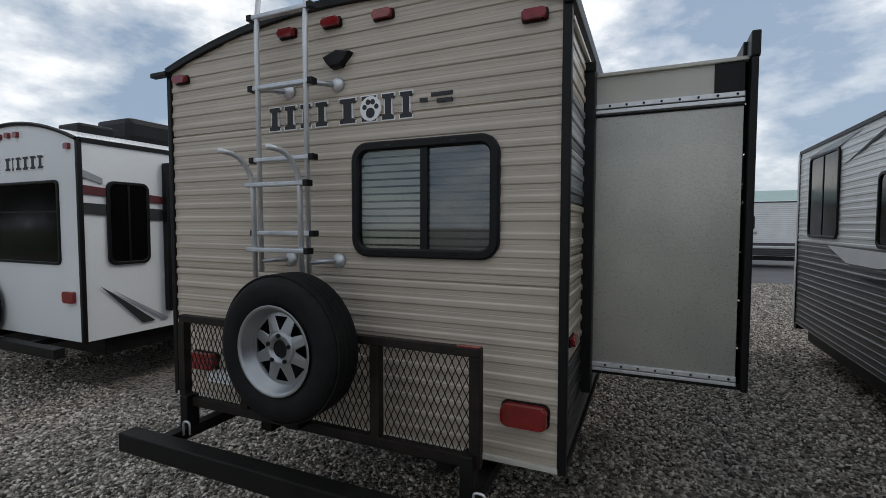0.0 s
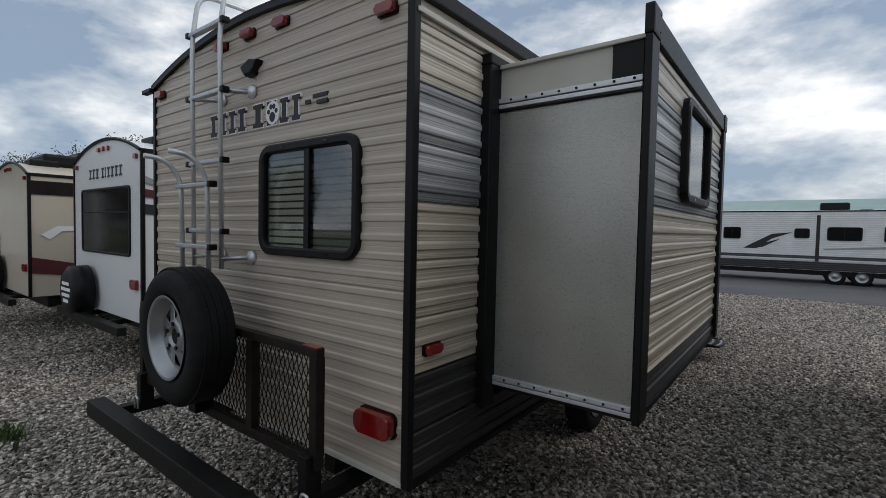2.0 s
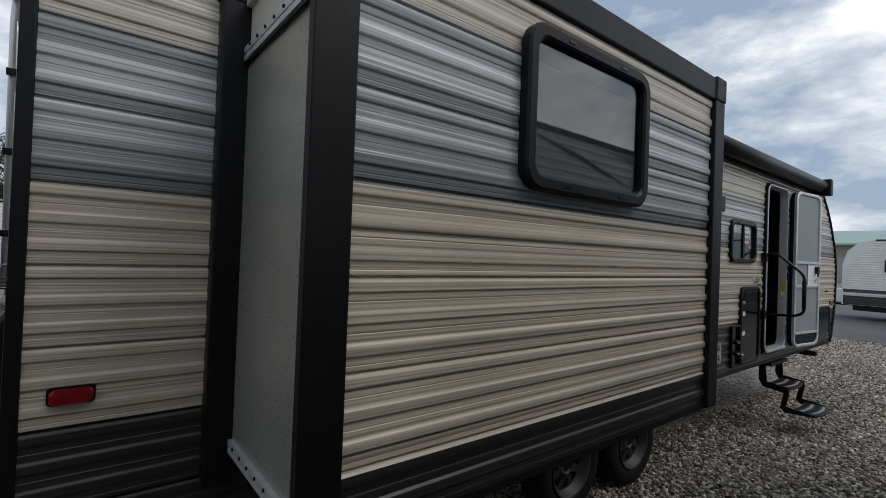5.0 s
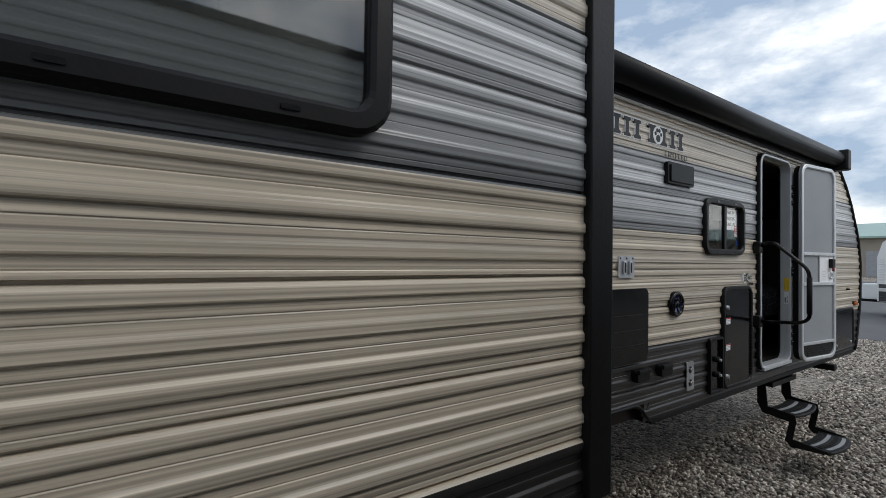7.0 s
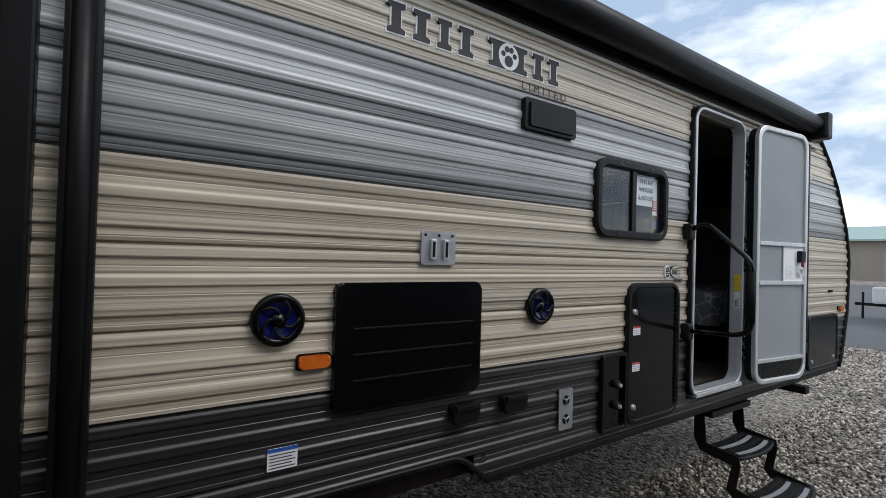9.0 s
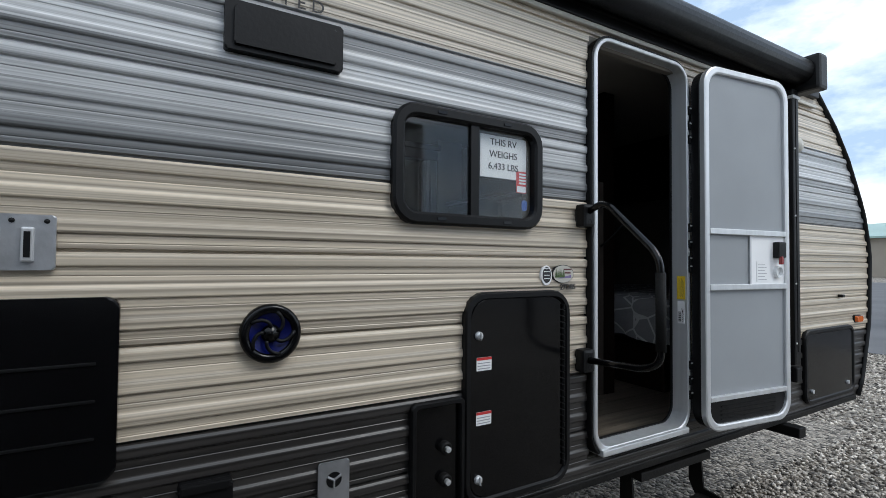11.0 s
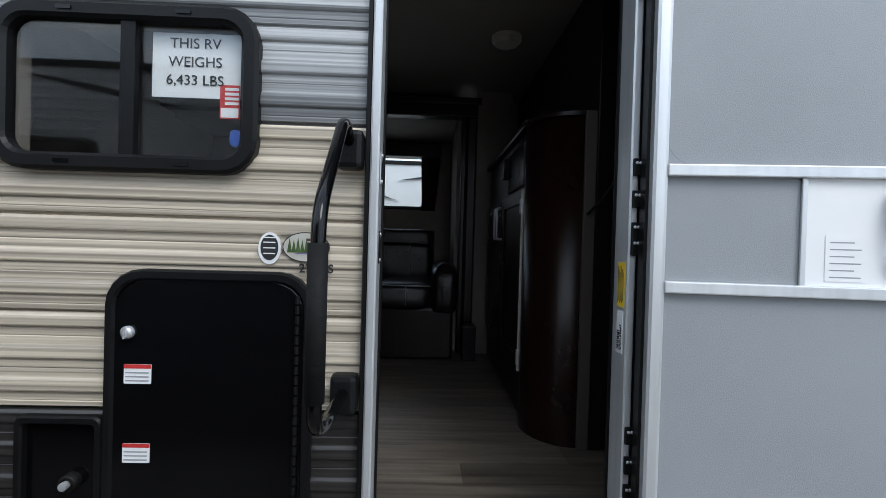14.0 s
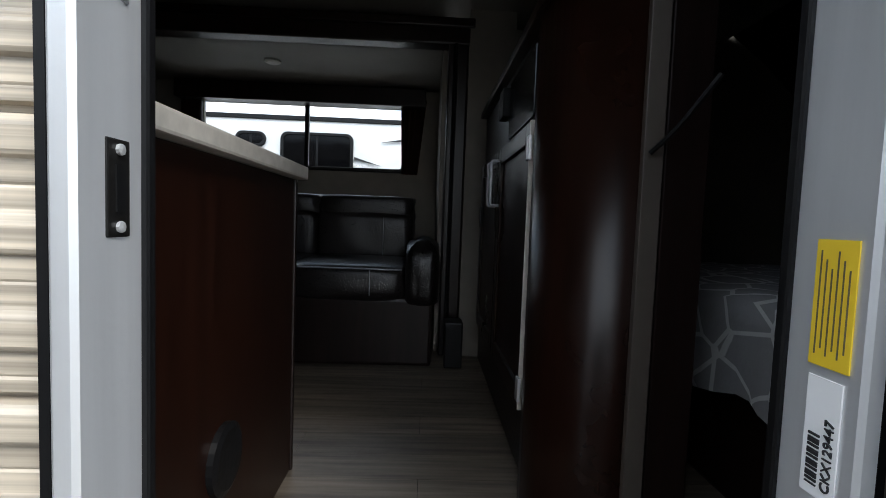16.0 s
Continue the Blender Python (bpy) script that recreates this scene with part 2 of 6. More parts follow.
def gravel_material():
    m = bpy.data.materials.new("gravel_bed")
    m.use_nodes = True
    n, l = m.node_tree.nodes, m.node_tree.links
    b = n["Principled BSDF"]
    b.inputs["Roughness"].default_value = 0.9
    co = n.new("ShaderNodeTexCoord")
    vo = n.new("ShaderNodeTexVoronoi")
    vo.inputs["Scale"].default_value = 34
    l.new(co.outputs["Object"], vo.inputs["Vector"])
    sep = n.new("ShaderNodeSeparateColor")
    l.new(vo.outputs["Color"], sep.inputs["Color"])
    ramp = n.new("ShaderNodeValToRGB")
    e = ramp.color_ramp.elements
    e[0].position, e[0].color = 0.0, (0.024, 0.020, 0.017, 1)
    e[1].position, e[1].color = 1.0, (0.50, 0.445, 0.375, 1)
    l.new(sep.outputs["Red"], ramp.inputs["Fac"])
    ns = n.new("ShaderNodeTexNoise")
    ns.inputs["Scale"].default_value, ns.inputs["Detail"].default_value = 0.5, 6
    l.new(co.outputs["Object"], ns.inputs["Vector"])
    r2 = n.new("ShaderNodeMapRange")
    r2.inputs["From Min"].default_value, r2.inputs["From Max"].default_value = 0.3, 0.7
    r2.inputs["To Min"].default_value, r2.inputs["To Max"].default_value = 0.75, 1.2
    l.new(ns.outputs["Fac"], r2.inputs["Value"])
    mul = n.new("ShaderNodeVectorMath")
    mul.operation = "SCALE"
    l.new(ramp.outputs["Color"], mul.inputs[0])
    l.new(r2.outputs["Result"], mul.inputs["Scale"])
    l.new(mul.outputs["Vector"], b.inputs["Base Color"])
    bp = n.new("ShaderNodeBump")
    bp.inputs["Strength"].default_value, bp.inputs["Distance"].default_value = 1.0, 0.03
    bp.invert = True
    l.new(vo.outputs["Distance"], bp.inputs["Height"])
    l.new(bp.outputs["Normal"], b.inputs["Normal"])
    return m


M_GRAVEL = gravel_material()


# ---- building helpers ----
ORIGIN = {}


def thing(name, label, category, at=(0, 0, 0), group="", kind=""):
    ob = new(name)
    ob.location = at
    ORIGIN[ob.name] = Vector(at)
    return tagged(ob, label, category, group, kind)


def part(name, bm, material, parent=None, label="", smooth=False):
    me = bpy.data.meshes.new(name)
    bmesh.ops.recalc_face_normals(bm, faces=bm.faces)
    if smooth:
        for f in bm.faces:
            f.smooth = True
    bm.to_mesh(me)
    bm.free()
    me.materials.append(material)
    ob = new(name, me)
    if parent is not None:
        ob.parent = parent
        if parent.name in ORIGIN:
            ob.matrix_parent_inverse = Matrix.Translation(-ORIGIN[parent.name])
    if label:
        ob["label"] = label
    return ob


def structure(name, bm, material, label, category):
    return tagged(part(name, bm, material), label, category, kind="structure")


def B():
    return bmesh.new()


def box(bm, x0, x1, y0, y1, z0, z1, bevel=0.0):
    v = [bm.verts.new(p) for p in ((x0, y0, z0), (x1, y0, z0), (x1, y1, z0), (x0, y1, z0), (x0, y0, z1), (x1, y0, z1), (x1, y1, z1), (x0, y1, z1))]
    fs = [bm.faces.new([v[i] for i in q]) for q in ((0, 3, 2, 1), (4, 5, 6, 7), (0, 1, 5, 4), (1, 2, 6, 5), (2, 3, 7, 6), (3, 0, 4, 7))]
    if bevel:
        es = list({e for f in fs for e in f.edges})
        bmesh.ops.bevel(bm, geom=es, offset=bevel, segments=2, affect="EDGES", profile=0.6)
    return bm


def tube(bm, pts, r, seg=10, cap=True):
    pts = [Vector(p) for p in pts]
    rings, side = [], None
    for i, p in enumerate(pts):
        d = (pts[min(i + 1, len(pts) - 1)] - pts[max(i - 1, 0)]).normalized()
        if side is None:
            side = d.orthogonal().normalized()
        side = (side - d * side.dot(d)).normalized()
        up = d.cross(side)
        rings.append([bm.verts.new(p + r * (math.cos(a) * side + math.sin(a) * up)) for a in (2 * math.pi * k / seg for k in range(seg))])
    for a, b in zip(rings, rings[1:]):
        for k in range(seg):
            bm.faces.new((a[k], a[(k + 1) % seg], b[(k + 1) % seg], b[k]))
    if cap:
        bm.faces.new(rings[0][::-1])
        bm.faces.new(rings[-1])
    return bm


def arc(pts, r=0.05, n=5):
    """A path with its inner corners rounded."""
    pts = [Vector(p) for p in pts]
    out = [pts[0]]
    for a, b, c in zip(pts, pts[1:], pts[2:]):
        u, w = (a - b), (c - b)
        k = min(r, u.length * 0.49, w.length * 0.49)
        s, e = b + u.normalized() * k, b + w.normalized() * k
        for i in range(n + 1):
            t = i / n
            out.append((1 - t) ** 2 * s + 2 * t * (1 - t) * b + t * t * e)
    return out + [pts[-1]]


def lathe(bm, prof, centre, axis="y", seg=32):
    """prof: rows of radius and height along the axis, closed if first and last radius are 0."""
    c = Vector(centre)
    rings = []
    for r, h in prof:
        ring = []
        for k in range(seg):
            a = 2 * math.pi * k / seg
            u, w = r * math.cos(a), r * math.sin(a)
            p = {"x": (h, u, w), "y": (u, h, w), "z": (u, w, h)}[axis]
            ring.append(bm.verts.new(c + Vector(p)))
        rings.append(ring)
    for a, b in zip(rings, rings[1:]):
        for k in range(seg):
            bm.faces.new((a[k], a[(k + 1) % seg], b[(k + 1) % seg], b[k]))
    return bm


def rrect(u0, u1, v0, v1, r, n=5):
    out = []
    for cu, cv, a0 in ((u1 - r, v1 - r, 0), (u0 + r, v1 - r, 90), (u0 + r, v0 + r, 180), (u1 - r, v0 + r, 270)):
        for k in range(n + 1):
            a = radians(a0 + 90 * k / n)
            out.append((cu + r * math.cos(a), cv + r * math.sin(a)))
    return out


def east(x=0.0):
    """Maps wall coordinates (along y, up z, out) to a wall that faces +x."""
    return lambda u, v, d: (x + d, u, v)


def west(x=0.0):
    return lambda u, v, d: (x - d, u, v)


def south(y=0.0):
    return lambda u, v, d: (u, y - d, v)


def plate(bm, loop, d0, d1, to, bevel=0.0):
    a = [bm.verts.new(to(u, v, d0)) for u, v in loop]
    b = [bm.verts.new(to(u, v, d1)) for u, v in loop]
    n = len(loop)
    top = bm.faces.new(b)
    bm.faces.new(a[::-1])
    for i in range(n):
        bm.faces.new((a[i], a[(i + 1) % n], b[(i + 1) % n], b[i]))
    if bevel:
        bmesh.ops.bevel(bm, geom=list(top.edges), offset=bevel, segments=2, affect="EDGES", profile=0.5)
    return bm


def ring(bm, outer, inner, d0, d1, to, edge=0.006):
    """A frame between two loops, with a rounded outer and inner edge."""
    n = len(outer)
    mid = lambda p, q, t: (p[0] + (q[0] - p[0]) * t, p[1] + (q[1] - p[1]) * t)
    rows = [[(p, d0) for p in outer], [(p, d1 - edge) for p in outer], [(mid(p, q, 0.2), d1) for p, q in zip(outer, inner)],
            [(mid(p, q, 0.8), d1) for p, q in zip(outer, inner)], [(q, d1 - edge) for q in inner], [(q, d0) for q in inner]]
    vs = [[bm.verts.new(to(u, v, d)) for (u, v), d in row] for row in rows]
    for a, b in zip(vs, vs[1:] + vs[:1]):
        for i in range(n):
            bm.faces.new((a[i], a[(i + 1) % n], b[(i + 1) % n], b[i]))
    return bm


RIB = 0.0811
PROFILE = ((0.0, 0.0), (0.22, 0.0), (0.25, -0.0015), (0.28, 0.0), (0.52, 0.0), (0.555, 0.006), (0.60, 0.0078), (0.84, 0.0078), (0.88, 0.0068), (0.96, 0.001))


def islands(bm):
    """Splits a bmesh into one for each connected piece."""
    left, out = set(bm.faces), []
    while left:
        seed = left.pop()
        found, todo = [seed], [seed]
        while todo:
            for e in todo.pop().edges:
                for f in e.link_faces:
                    if f in left:
                        left.discard(f)
                        found.append(f)
                        todo.append(f)
        one, known = B(), {}
        found.sort(key=lambda f: f.index)
        for f in found:
            vs = []
            for v in f.verts:
                if v not in known:
                    known[v] = one.verts.new(v.co)
                vs.append(known[v])
            one.faces.new(vs)
        out.append(one)
    bm.free()
    return out


def siding(parent, to, us, seams, material, holes=(), top=None, right=None, depth=1.0, name="siding_panel"):
    """Ribbed panels between level seams; us: column lines; top(u) and right(z) clip the outline; holes: (u0, u1, v0, v1)."""
    cols = sorted({*us, *(h[0] for h in holes), *(h[1] for h in holes)})
    for z0, z1 in zip(seams, seams[1:]):
        n = max(1, round((z1 - z0) / RIB))
        rows = [(z0, -0.011), (z0 + 0.006, -0.011), (z0 + 0.0075, 0.0)]
        for k in range(n):
            for f, d in PROFILE:
                z = z0 + (z1 - z0) * (k + f) / n
                if z > z0 + 0.0085:
                    rows.append((z, d * depth))
        rows.append((z1, -0.012))
        for h in holes:
            for hz in (h[2], h[3]):
                if z0 < hz < z1:
                    zs = [r[0] for r in rows]
                    rows.append((hz, float(np.interp(hz, zs, [r[1] for r in rows]))))
                    rows.sort()
        bm = B()
        grid = []
        for z, d in rows:
            line = []
            for u in cols:
                zz = min(z, top(u)) if top else z
                uu = min(u, right(zz)) if right else u
                line.append(bm.verts.new(to(uu, zz, d)))
            grid.append(line)
        for i in range(len(rows) - 1):
            for j in range(len(cols) - 1):
                zm, um = (rows[i][0] + rows[i + 1][0]) / 2, (cols[j] + cols[j + 1]) / 2
                if any(h[0] < um < h[1] and h[2] < zm < h[3] for h in holes):
                    continue
                q = (grid[i][j], grid[i][j + 1], grid[i + 1][j + 1], grid[i + 1][j])
                if (q[0].co - q[3].co).length + (q[1].co - q[2].co).length < 0.002 or (q[0].co - q[1].co).length + (q[2].co - q[3].co).length < 0.002:
                    continue
                bm.faces.new(q)
        bm.faces.index_update()
        loose = [v for v in bm.verts if not v.link_faces]
        bmesh.ops.delete(bm, geom=loose, context="VERTS")
        for piece in islands(bm):
            part(name, piece, material, parent)


def words(text, size, parent, material, place, name="lettering", bold=0.0):
    """Lettering as a thin mesh, placed by a pose matrix; centred."""
    cu = bpy.data.curves.new(name, "FONT")
    cu.body, cu.size, cu.align_x, cu.align_y, cu.extrude, cu.offset = text, size, "CENTER", "CENTER", 0.0008, bold
    tmp = bpy.data.objects.new(name, cu)
    me = bpy.data.meshes.new_from_object(tmp)
    bpy.data.objects.remove(tmp)
    me.transform(place)
    me.materials.clear()
    me.materials.append(material)
    ob = new(name, me)
    ob.parent = parent
    if parent.name in ORIGIN:
        ob.matrix_parent_inverse = Matrix.Translation(-ORIGIN[parent.name])
    return ob


def facing_east(x, y, z):
    return Matrix(((0, 0, 1, x), (1, 0, 0, y), (0, 1, 0, z), (0, 0, 0, 1)))


def facing_south(x, y, z):
    return Matrix(((1, 0, 0, x), (0, 0, -1, y), (0, 1, 0, z), (0, 0, 0, 1)))


def glyph_row(parent, to, u0, u1, v0, v1, widths, d=0.0105):
    """A brand name as a row of plain serifed bars, dark on a pale outline."""
    total = sum(abs(w) for w in widths) + 0.25 * (len(widths) - 1)
    k, u, s = (u1 - u0) / total, u0, (v1 - v0) * 0.14
    for w in widths:
        if w > 0:
            a, b = u + 0.08 * w * k, u + 0.92 * w * k
            p, q = a + (b - a) * 0.24, b - (b - a) * 0.24
            loop = [(a, v0), (b, v0), (b, v0 + s), (q, v0 + s * 1.5), (q, v1 - s * 1.5), (b, v1 - s), (b, v1), (a, v1), (a, v1 - s), (p, v1 - s * 1.5), (p, v0 + s * 1.5), (a, v0 + s)]
            cu, cv, g = (a + b) / 2, (v0 + v1) / 2, 0.006
            wide = [(x + math.copysign(g, x - cu), y + math.copysign(g, y - cv)) for x, y in loop]
            part("name_outline", plate(B(), wide, d - 0.02, d, to), M_PAPER, parent)
            part("name_mark", plate(B(), loop, d - 0.02, d + 0.002, to), M_INK, parent)
        u += (abs(w) + 0.25) * k


# ---- ground ----
bm = B()
v = [bm.verts.new(p) for p in ((-400, -300, 0), (400, -300, 0), (400, 600, 0), (-400, 600, 0))]
bm.faces.new(v)
structure("ground", bm, M_GRAVEL, "grey crushed limestone gravel ground", "ground")
bm = B()
box(bm, -200, 200, 16.1, 64, -0.02, 0.012)
structure("road", bm, M_ASPHALT, "worn dark grey asphalt road and lot", "road")


# ---- the beige travel trailer ----
TW, FLOOR = 2.47, 0.87
trailer = thing("travel_trailer", "beige, grey and black ribbed metal travel trailer with an open door", "trailer", (-1.22, 4.5, 0))


def roof_z(u):
    """Height of the bowed roof over x."""
    return 2.83 + 0.19 * (1 - ((u + TW / 2) / (TW / 2)) ** 2)


def nose(z):
    """Front end of the side wall over z."""
    return float(np.interp(z, (0.7, 0.9, 1.3, 1.8, 2.1, 2.45, 2.65, 2.85, 3.0), (8.52, 8.66, 8.79, 8.82, 8.72, 8.47, 8.27, 8.0, 7.8)))


SEAMS = [0.79, 1.002, 1.245, 1.488, 1.731, 1.975, 2.22, 2.465, 2.71, 2.85]
DOOR = (5.898, 6.582, 0.875, 2.685)
KWIN = (5.005, 5.59, 1.872, 2.222)
wall = part("side_wall", box(B(), -0.045, -0.012, 0.03, 0.6, 0.79, 2.8), M_WALLPAPER, trailer)
bm = B()
for a, b, z0, z1 in ((2.72, 4.30, 0.92, 2.84), (4.30, 5.02, 0.8, 2.84), (5.02, 5.575, 0.8, 1.885), (5.02, 5.575, 2.21, 2.84), (5.575, 5.91, 0.8, 2.84), (5.91, 6.57, 2.67, 2.84), (6.57, 7.9, 0.8, 2.84), (7.9, 8.55, 0.8, 2.3), (5.91, 6.57, 0.8, 0.875)):
    box(bm, -0.045, -0.012, a, b, z0, z1)
part("wall_lining", bm, M_WALLPAPER, trailer)
for u0, u1, holes in ((0.0, 0.56, ()), (2.78, 5.898, (KWIN,)), (6.582, 9.1, ())):
    siding(wall, east(), [u for u in (0.0, 0.3, 0.56, 2.78, 5.0, 5.898, 6.582, 7.3, 7.8, 8.05, 8.3, 8.55, 8.8, 9.1) if u0 <= u <= u1], SEAMS[1:9], M_SIDE, holes=holes, right=nose)
siding(wall, east(), [0.0, 2.0, 4.0, 5.8, 7.8, 8.3, 9.1], SEAMS[:2], M_SIDE, holes=[DOOR, (2.45, 4.25, 0.78, 0.90)], right=nose)
siding(wall, east(), [0.0, 2.0, 4.0, 5.8, 7.8, 8.3, 9.1], SEAMS[8:], M_SIDE, holes=[DOOR], right=nose)
bm = B()
for a, b, z0, z1 in ((-2.42, -1.055, 0.8, 2.8), (-0.325, -0.02, 0.8, 2.8), (-1.055, -0.325, 0.8, 1.74), (-1.055, -0.325, 2.262, 2.8)):
    box(bm, a, b, 0.015, 0.05, z0, z1)
rear = part("rear_wall", bm, M_WALLPAPER, trailer)
siding(rear, south(), [-TW + i * TW / 24 for i in range(25)], [0.79, 1.60, 2.425, 3.05], M_REAR, holes=[(-1.055, -0.325, 1.74, 2.262)], top=roof_z, depth=0.8)
# far wall, with the opening of the other slide
bm = B()
for a, b, z0, z1 in ((0.03, 4.05, 0.79, 2.83), (4.05, 6.45, 0.79, 0.87), (4.05, 6.45, 2.74, 2.83)):
    box(bm, -TW, -TW + 0.04, a, b, z0, z1)
plate(bm, [(6.45, 0.79)] + [(nose(z) - 0.01, z) for z in np.linspace(0.79, 2.85, 14)] + [(6.45, 2.85)], 0.0, 0.04, east(-TW))
part("far_side_wall", bm, M_WALLPAPER, trailer)
# nose sheet
bm = B()
pr = [(nose(z), z) for z in np.linspace(0.79, 2.85, 18)]
lines = [[bm.verts.new((x, y, z)) for x in (-TW, -0.004)] for y, z in pr]
for a, b in zip(lines, lines[1:]):
    bm.faces.new((a[0], a[1], b[1], b[0]))
part("front_cap", bm, M_SIDE, trailer, smooth=True)
bm = B()
pts = [(0.008, nose(z) + 0.01, z) for z in np.linspace(0.79, 2.85, 22)]
tube(bm, pts, 0.018, 6)
part("front_edge_trim", bm, M_BLACK, trailer, smooth=True)
# roof
bm = B()
xs = [-TW - 0.01 + i * (TW + 0.02) / 20 for i in range(21)]
for y0, y1 in ((-0.03, 7.98),):
    a = [bm.verts.new((x, y0, roof_z(x) + 0.02)) for x in xs]
    b = [bm.verts.new((x, y1, roof_z(x) + 0.02)) for x in xs]
    for i in range(20):
        bm.faces.new((a[i], a[i + 1], b[i + 1], b[i]))
part("roof", bm, M_CREAM, trailer, smooth=True)
bm = B()
for i in range(20):
    z0, z1 = roof_z(xs[i]), roof_z(xs[i + 1])
    vs = [bm.verts.new(p) for p in ((xs[i], -0.028, z0 - 0.012), (xs[i + 1], -0.028, z1 - 0.012), (xs[i + 1], -0.028, z1 + 0.026), (xs[i], -0.028, z0 + 0.026), (xs[i], 0.02, z0 - 0.012), (xs[i + 1], 0.02, z1 - 0.012), (xs[i + 1], 0.02, z1 + 0.026), (xs[i], 0.02, z0 + 0.026))]
    for q in ((0, 1, 2, 3), (3, 2, 6, 7), (0, 4, 5, 1)):
        bm.faces.new([vs[k] for k in q])
part("rear_roof_trim", bm, M_BLACK, trailer)
part("roof_edge_trim", box(B(), -0.02, 0.03, -0.03, 8.0, 2.80, 2.87, 0.008), M_BLACK, trailer)
part("gutter_rail", box(B(), 0.006, 0.022, 0.0, 7.98, 2.735, 2.755, 0.004), M_CREAM, trailer)
part("gutter_spout", box(B(), -TW - 0.12, -TW + 0.02, -0.05, -0.01, 2.80, 2.83, 0.006), M_BLACK, trailer)
part("gutter_spout", box(B(), 0.02, 0.10, -0.05, -0.01, 2.83, 2.86, 0.006), M_BLACK, trailer)
for x0, x1 in ((-0.026, 0.014), (-TW - 0.014, -TW + 0.02)):
    part("corner_trim", box(B(), x0, x1, -0.016, 0.024, 0.775, 2.84, 0.006), M_BLACK, trailer)
for y0, y1 in ((0.0, 2.40), (4.31, 8.56)):
    part("bottom_rail", box(B(), -0.05, 0.012, y0, y1, 0.765, 0.80, 0.006), M_FRAME, trailer)
part("rear_bottom_trim", box(B(), -TW, -0.02, -0.016, 0.02, 0.775, 0.80, 0.004), M_CREAM, trailer)
# floor, ceiling, underside
part("trailer_floor", box(B(), -TW + 0.03, -0.05, 0.05, 8.5, 0.80, FLOOR), M_DWOOD, trailer)
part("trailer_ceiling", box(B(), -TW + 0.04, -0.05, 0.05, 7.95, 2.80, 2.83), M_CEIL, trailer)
bm = B()
for x in (-0.62, -1.82):
    box(bm, x - 0.04, x + 0.04, 0.1, 9.6, 0.6, 0.8)
part("chassis_rail", bm, M_FRAME, trailer)
# Added block between the rails: keeps side light off the ground below
part("belly_pan", box(B(), -1.86, -0.58, 0.35, 8.3, 0.50, 0.77, 0.02), M_FRAME, trailer)
part("underbelly", box(B(), -TW + 0.02, -0.56, 0.05, 8.5, 0.77, 0.80), M_FRAME, trailer)
for y0, y1 in ((0.05, 2.40), (4.30, 8.5)):
    part("underbelly", box(B(), -0.56, -0.03, y0, y1, 0.77, 0.80), M_FRAME, trailer)


def marker(parent, to, u, v, w, h, d, material, name="marker_light", base=True):
    if base:
        part("lamp_base", plate(B(), rrect(u - w / 2 - 0.006, u + w / 2 + 0.006, v - h / 2 - 0.006, v + h / 2 + 0.006, h * 0.3), -0.002, 0.012, to), M_BLACK, parent)
    lens = part(name, plate(B(), rrect(u - w / 2, u + w / 2, v - h / 2, v + h / 2, h * 0.28), 0.0, d, to, 0.007), material, parent, "ribbed plastic lens", smooth=False)
    return lens


for u, dz in ((-2.35, 0.0), (-0.145, 0.0), (-1.505, 0.0), (-1.21, 0.0), (-0.90, 0.0)):
    marker(trailer, south(), u, roof_z(u) - 0.095, 0.105, 0.042, 0.04, M_RED)
tl = marker(trailer, south(), -0.17, 1.02, 0.21, 0.10, 0.055, M_RED, "tail_light")
tl2 = marker(trailer, south(), -2.2, 1.03, 0.21, 0.10, 0.055, M_RED, "tail_light")
marker(trailer, east(), 0.14, 1.345, 0.105, 0.042, 0.032, M_RED)
marker(trailer, east(), 3.55, 1.36, 0.105, 0.042, 0.032, M_ORANGE)
marker(trailer, east(), 8.6, 1.33, 0.09, 0.04, 0.03, M_ORANGE)
part("number_plate", plate(B(), rrect(-2.18, -1.98, 0.90, 0.98, 0.01), 0.012, 0.018, south()), M_PAPER, trailer)
# rear camera
bm = B()
plate(bm, [(-1.255, 2.745), (-1.165, 2.775), (-1.085, 2.758), (-1.115, 2.72), (-1.145, 2.69), (-1.205, 2.685), (-1.235, 2.715)], 0.0, 0.045, south(), 0.012)
part("camera_bracket", bm, M_BLACK, trailer)


def sliding_window(parent, to, u0, u1, v0, v1, fw, split, gl, name, deep=0.03, r=0.09, second=None):
    fr = part(name, ring(B(), rrect(u0, u1, v0, v1, r), rrect(u0 + fw, u1 - fw, v0 + fw, v1 - fw, r * 0.55), -0.004, deep, to, 0.008), M_BLACK, parent)
    gd = deep * 0.3
    for f in (0.28, 0.72):
        for v in (v0 + fw * 0.5, v1 - fw * 0.5):
            part("drain_cap", plate(B(), rrect(u0 + (u1 - u0) * f - 0.018, u0 + (u1 - u0) * f + 0.018, v - 0.005, v + 0.005, 0.003), deep - 0.002, deep + 0.003, to), M_BLACKGLOSS, fr)
    if split is None:
        edges = [(u0 + fw, u1 - fw)]
    else:
        edges = [(u0 + fw, split), (split, u1 - fw)]
        part("window_bar", plate(B(), rrect(split - fw * 0.42, split + fw * 0.42, v0 + fw * 0.9, v1 - fw * 0.9, 0.004), 0.0, deep * 0.62, to), M_BLACK, fr)
    for i, (a, b) in enumerate(edges):
        g = part("pane", plate(B(), rrect(a - 0.004, b + 0.004, v0 + fw - 0.004, v1 - fw + 0.004, 0.03), gd - 0.004 - 0.006 * i, gd - 0.006 * i, to), second if i and second else gl, fr)
        g.visible_shadow = False
    return fr


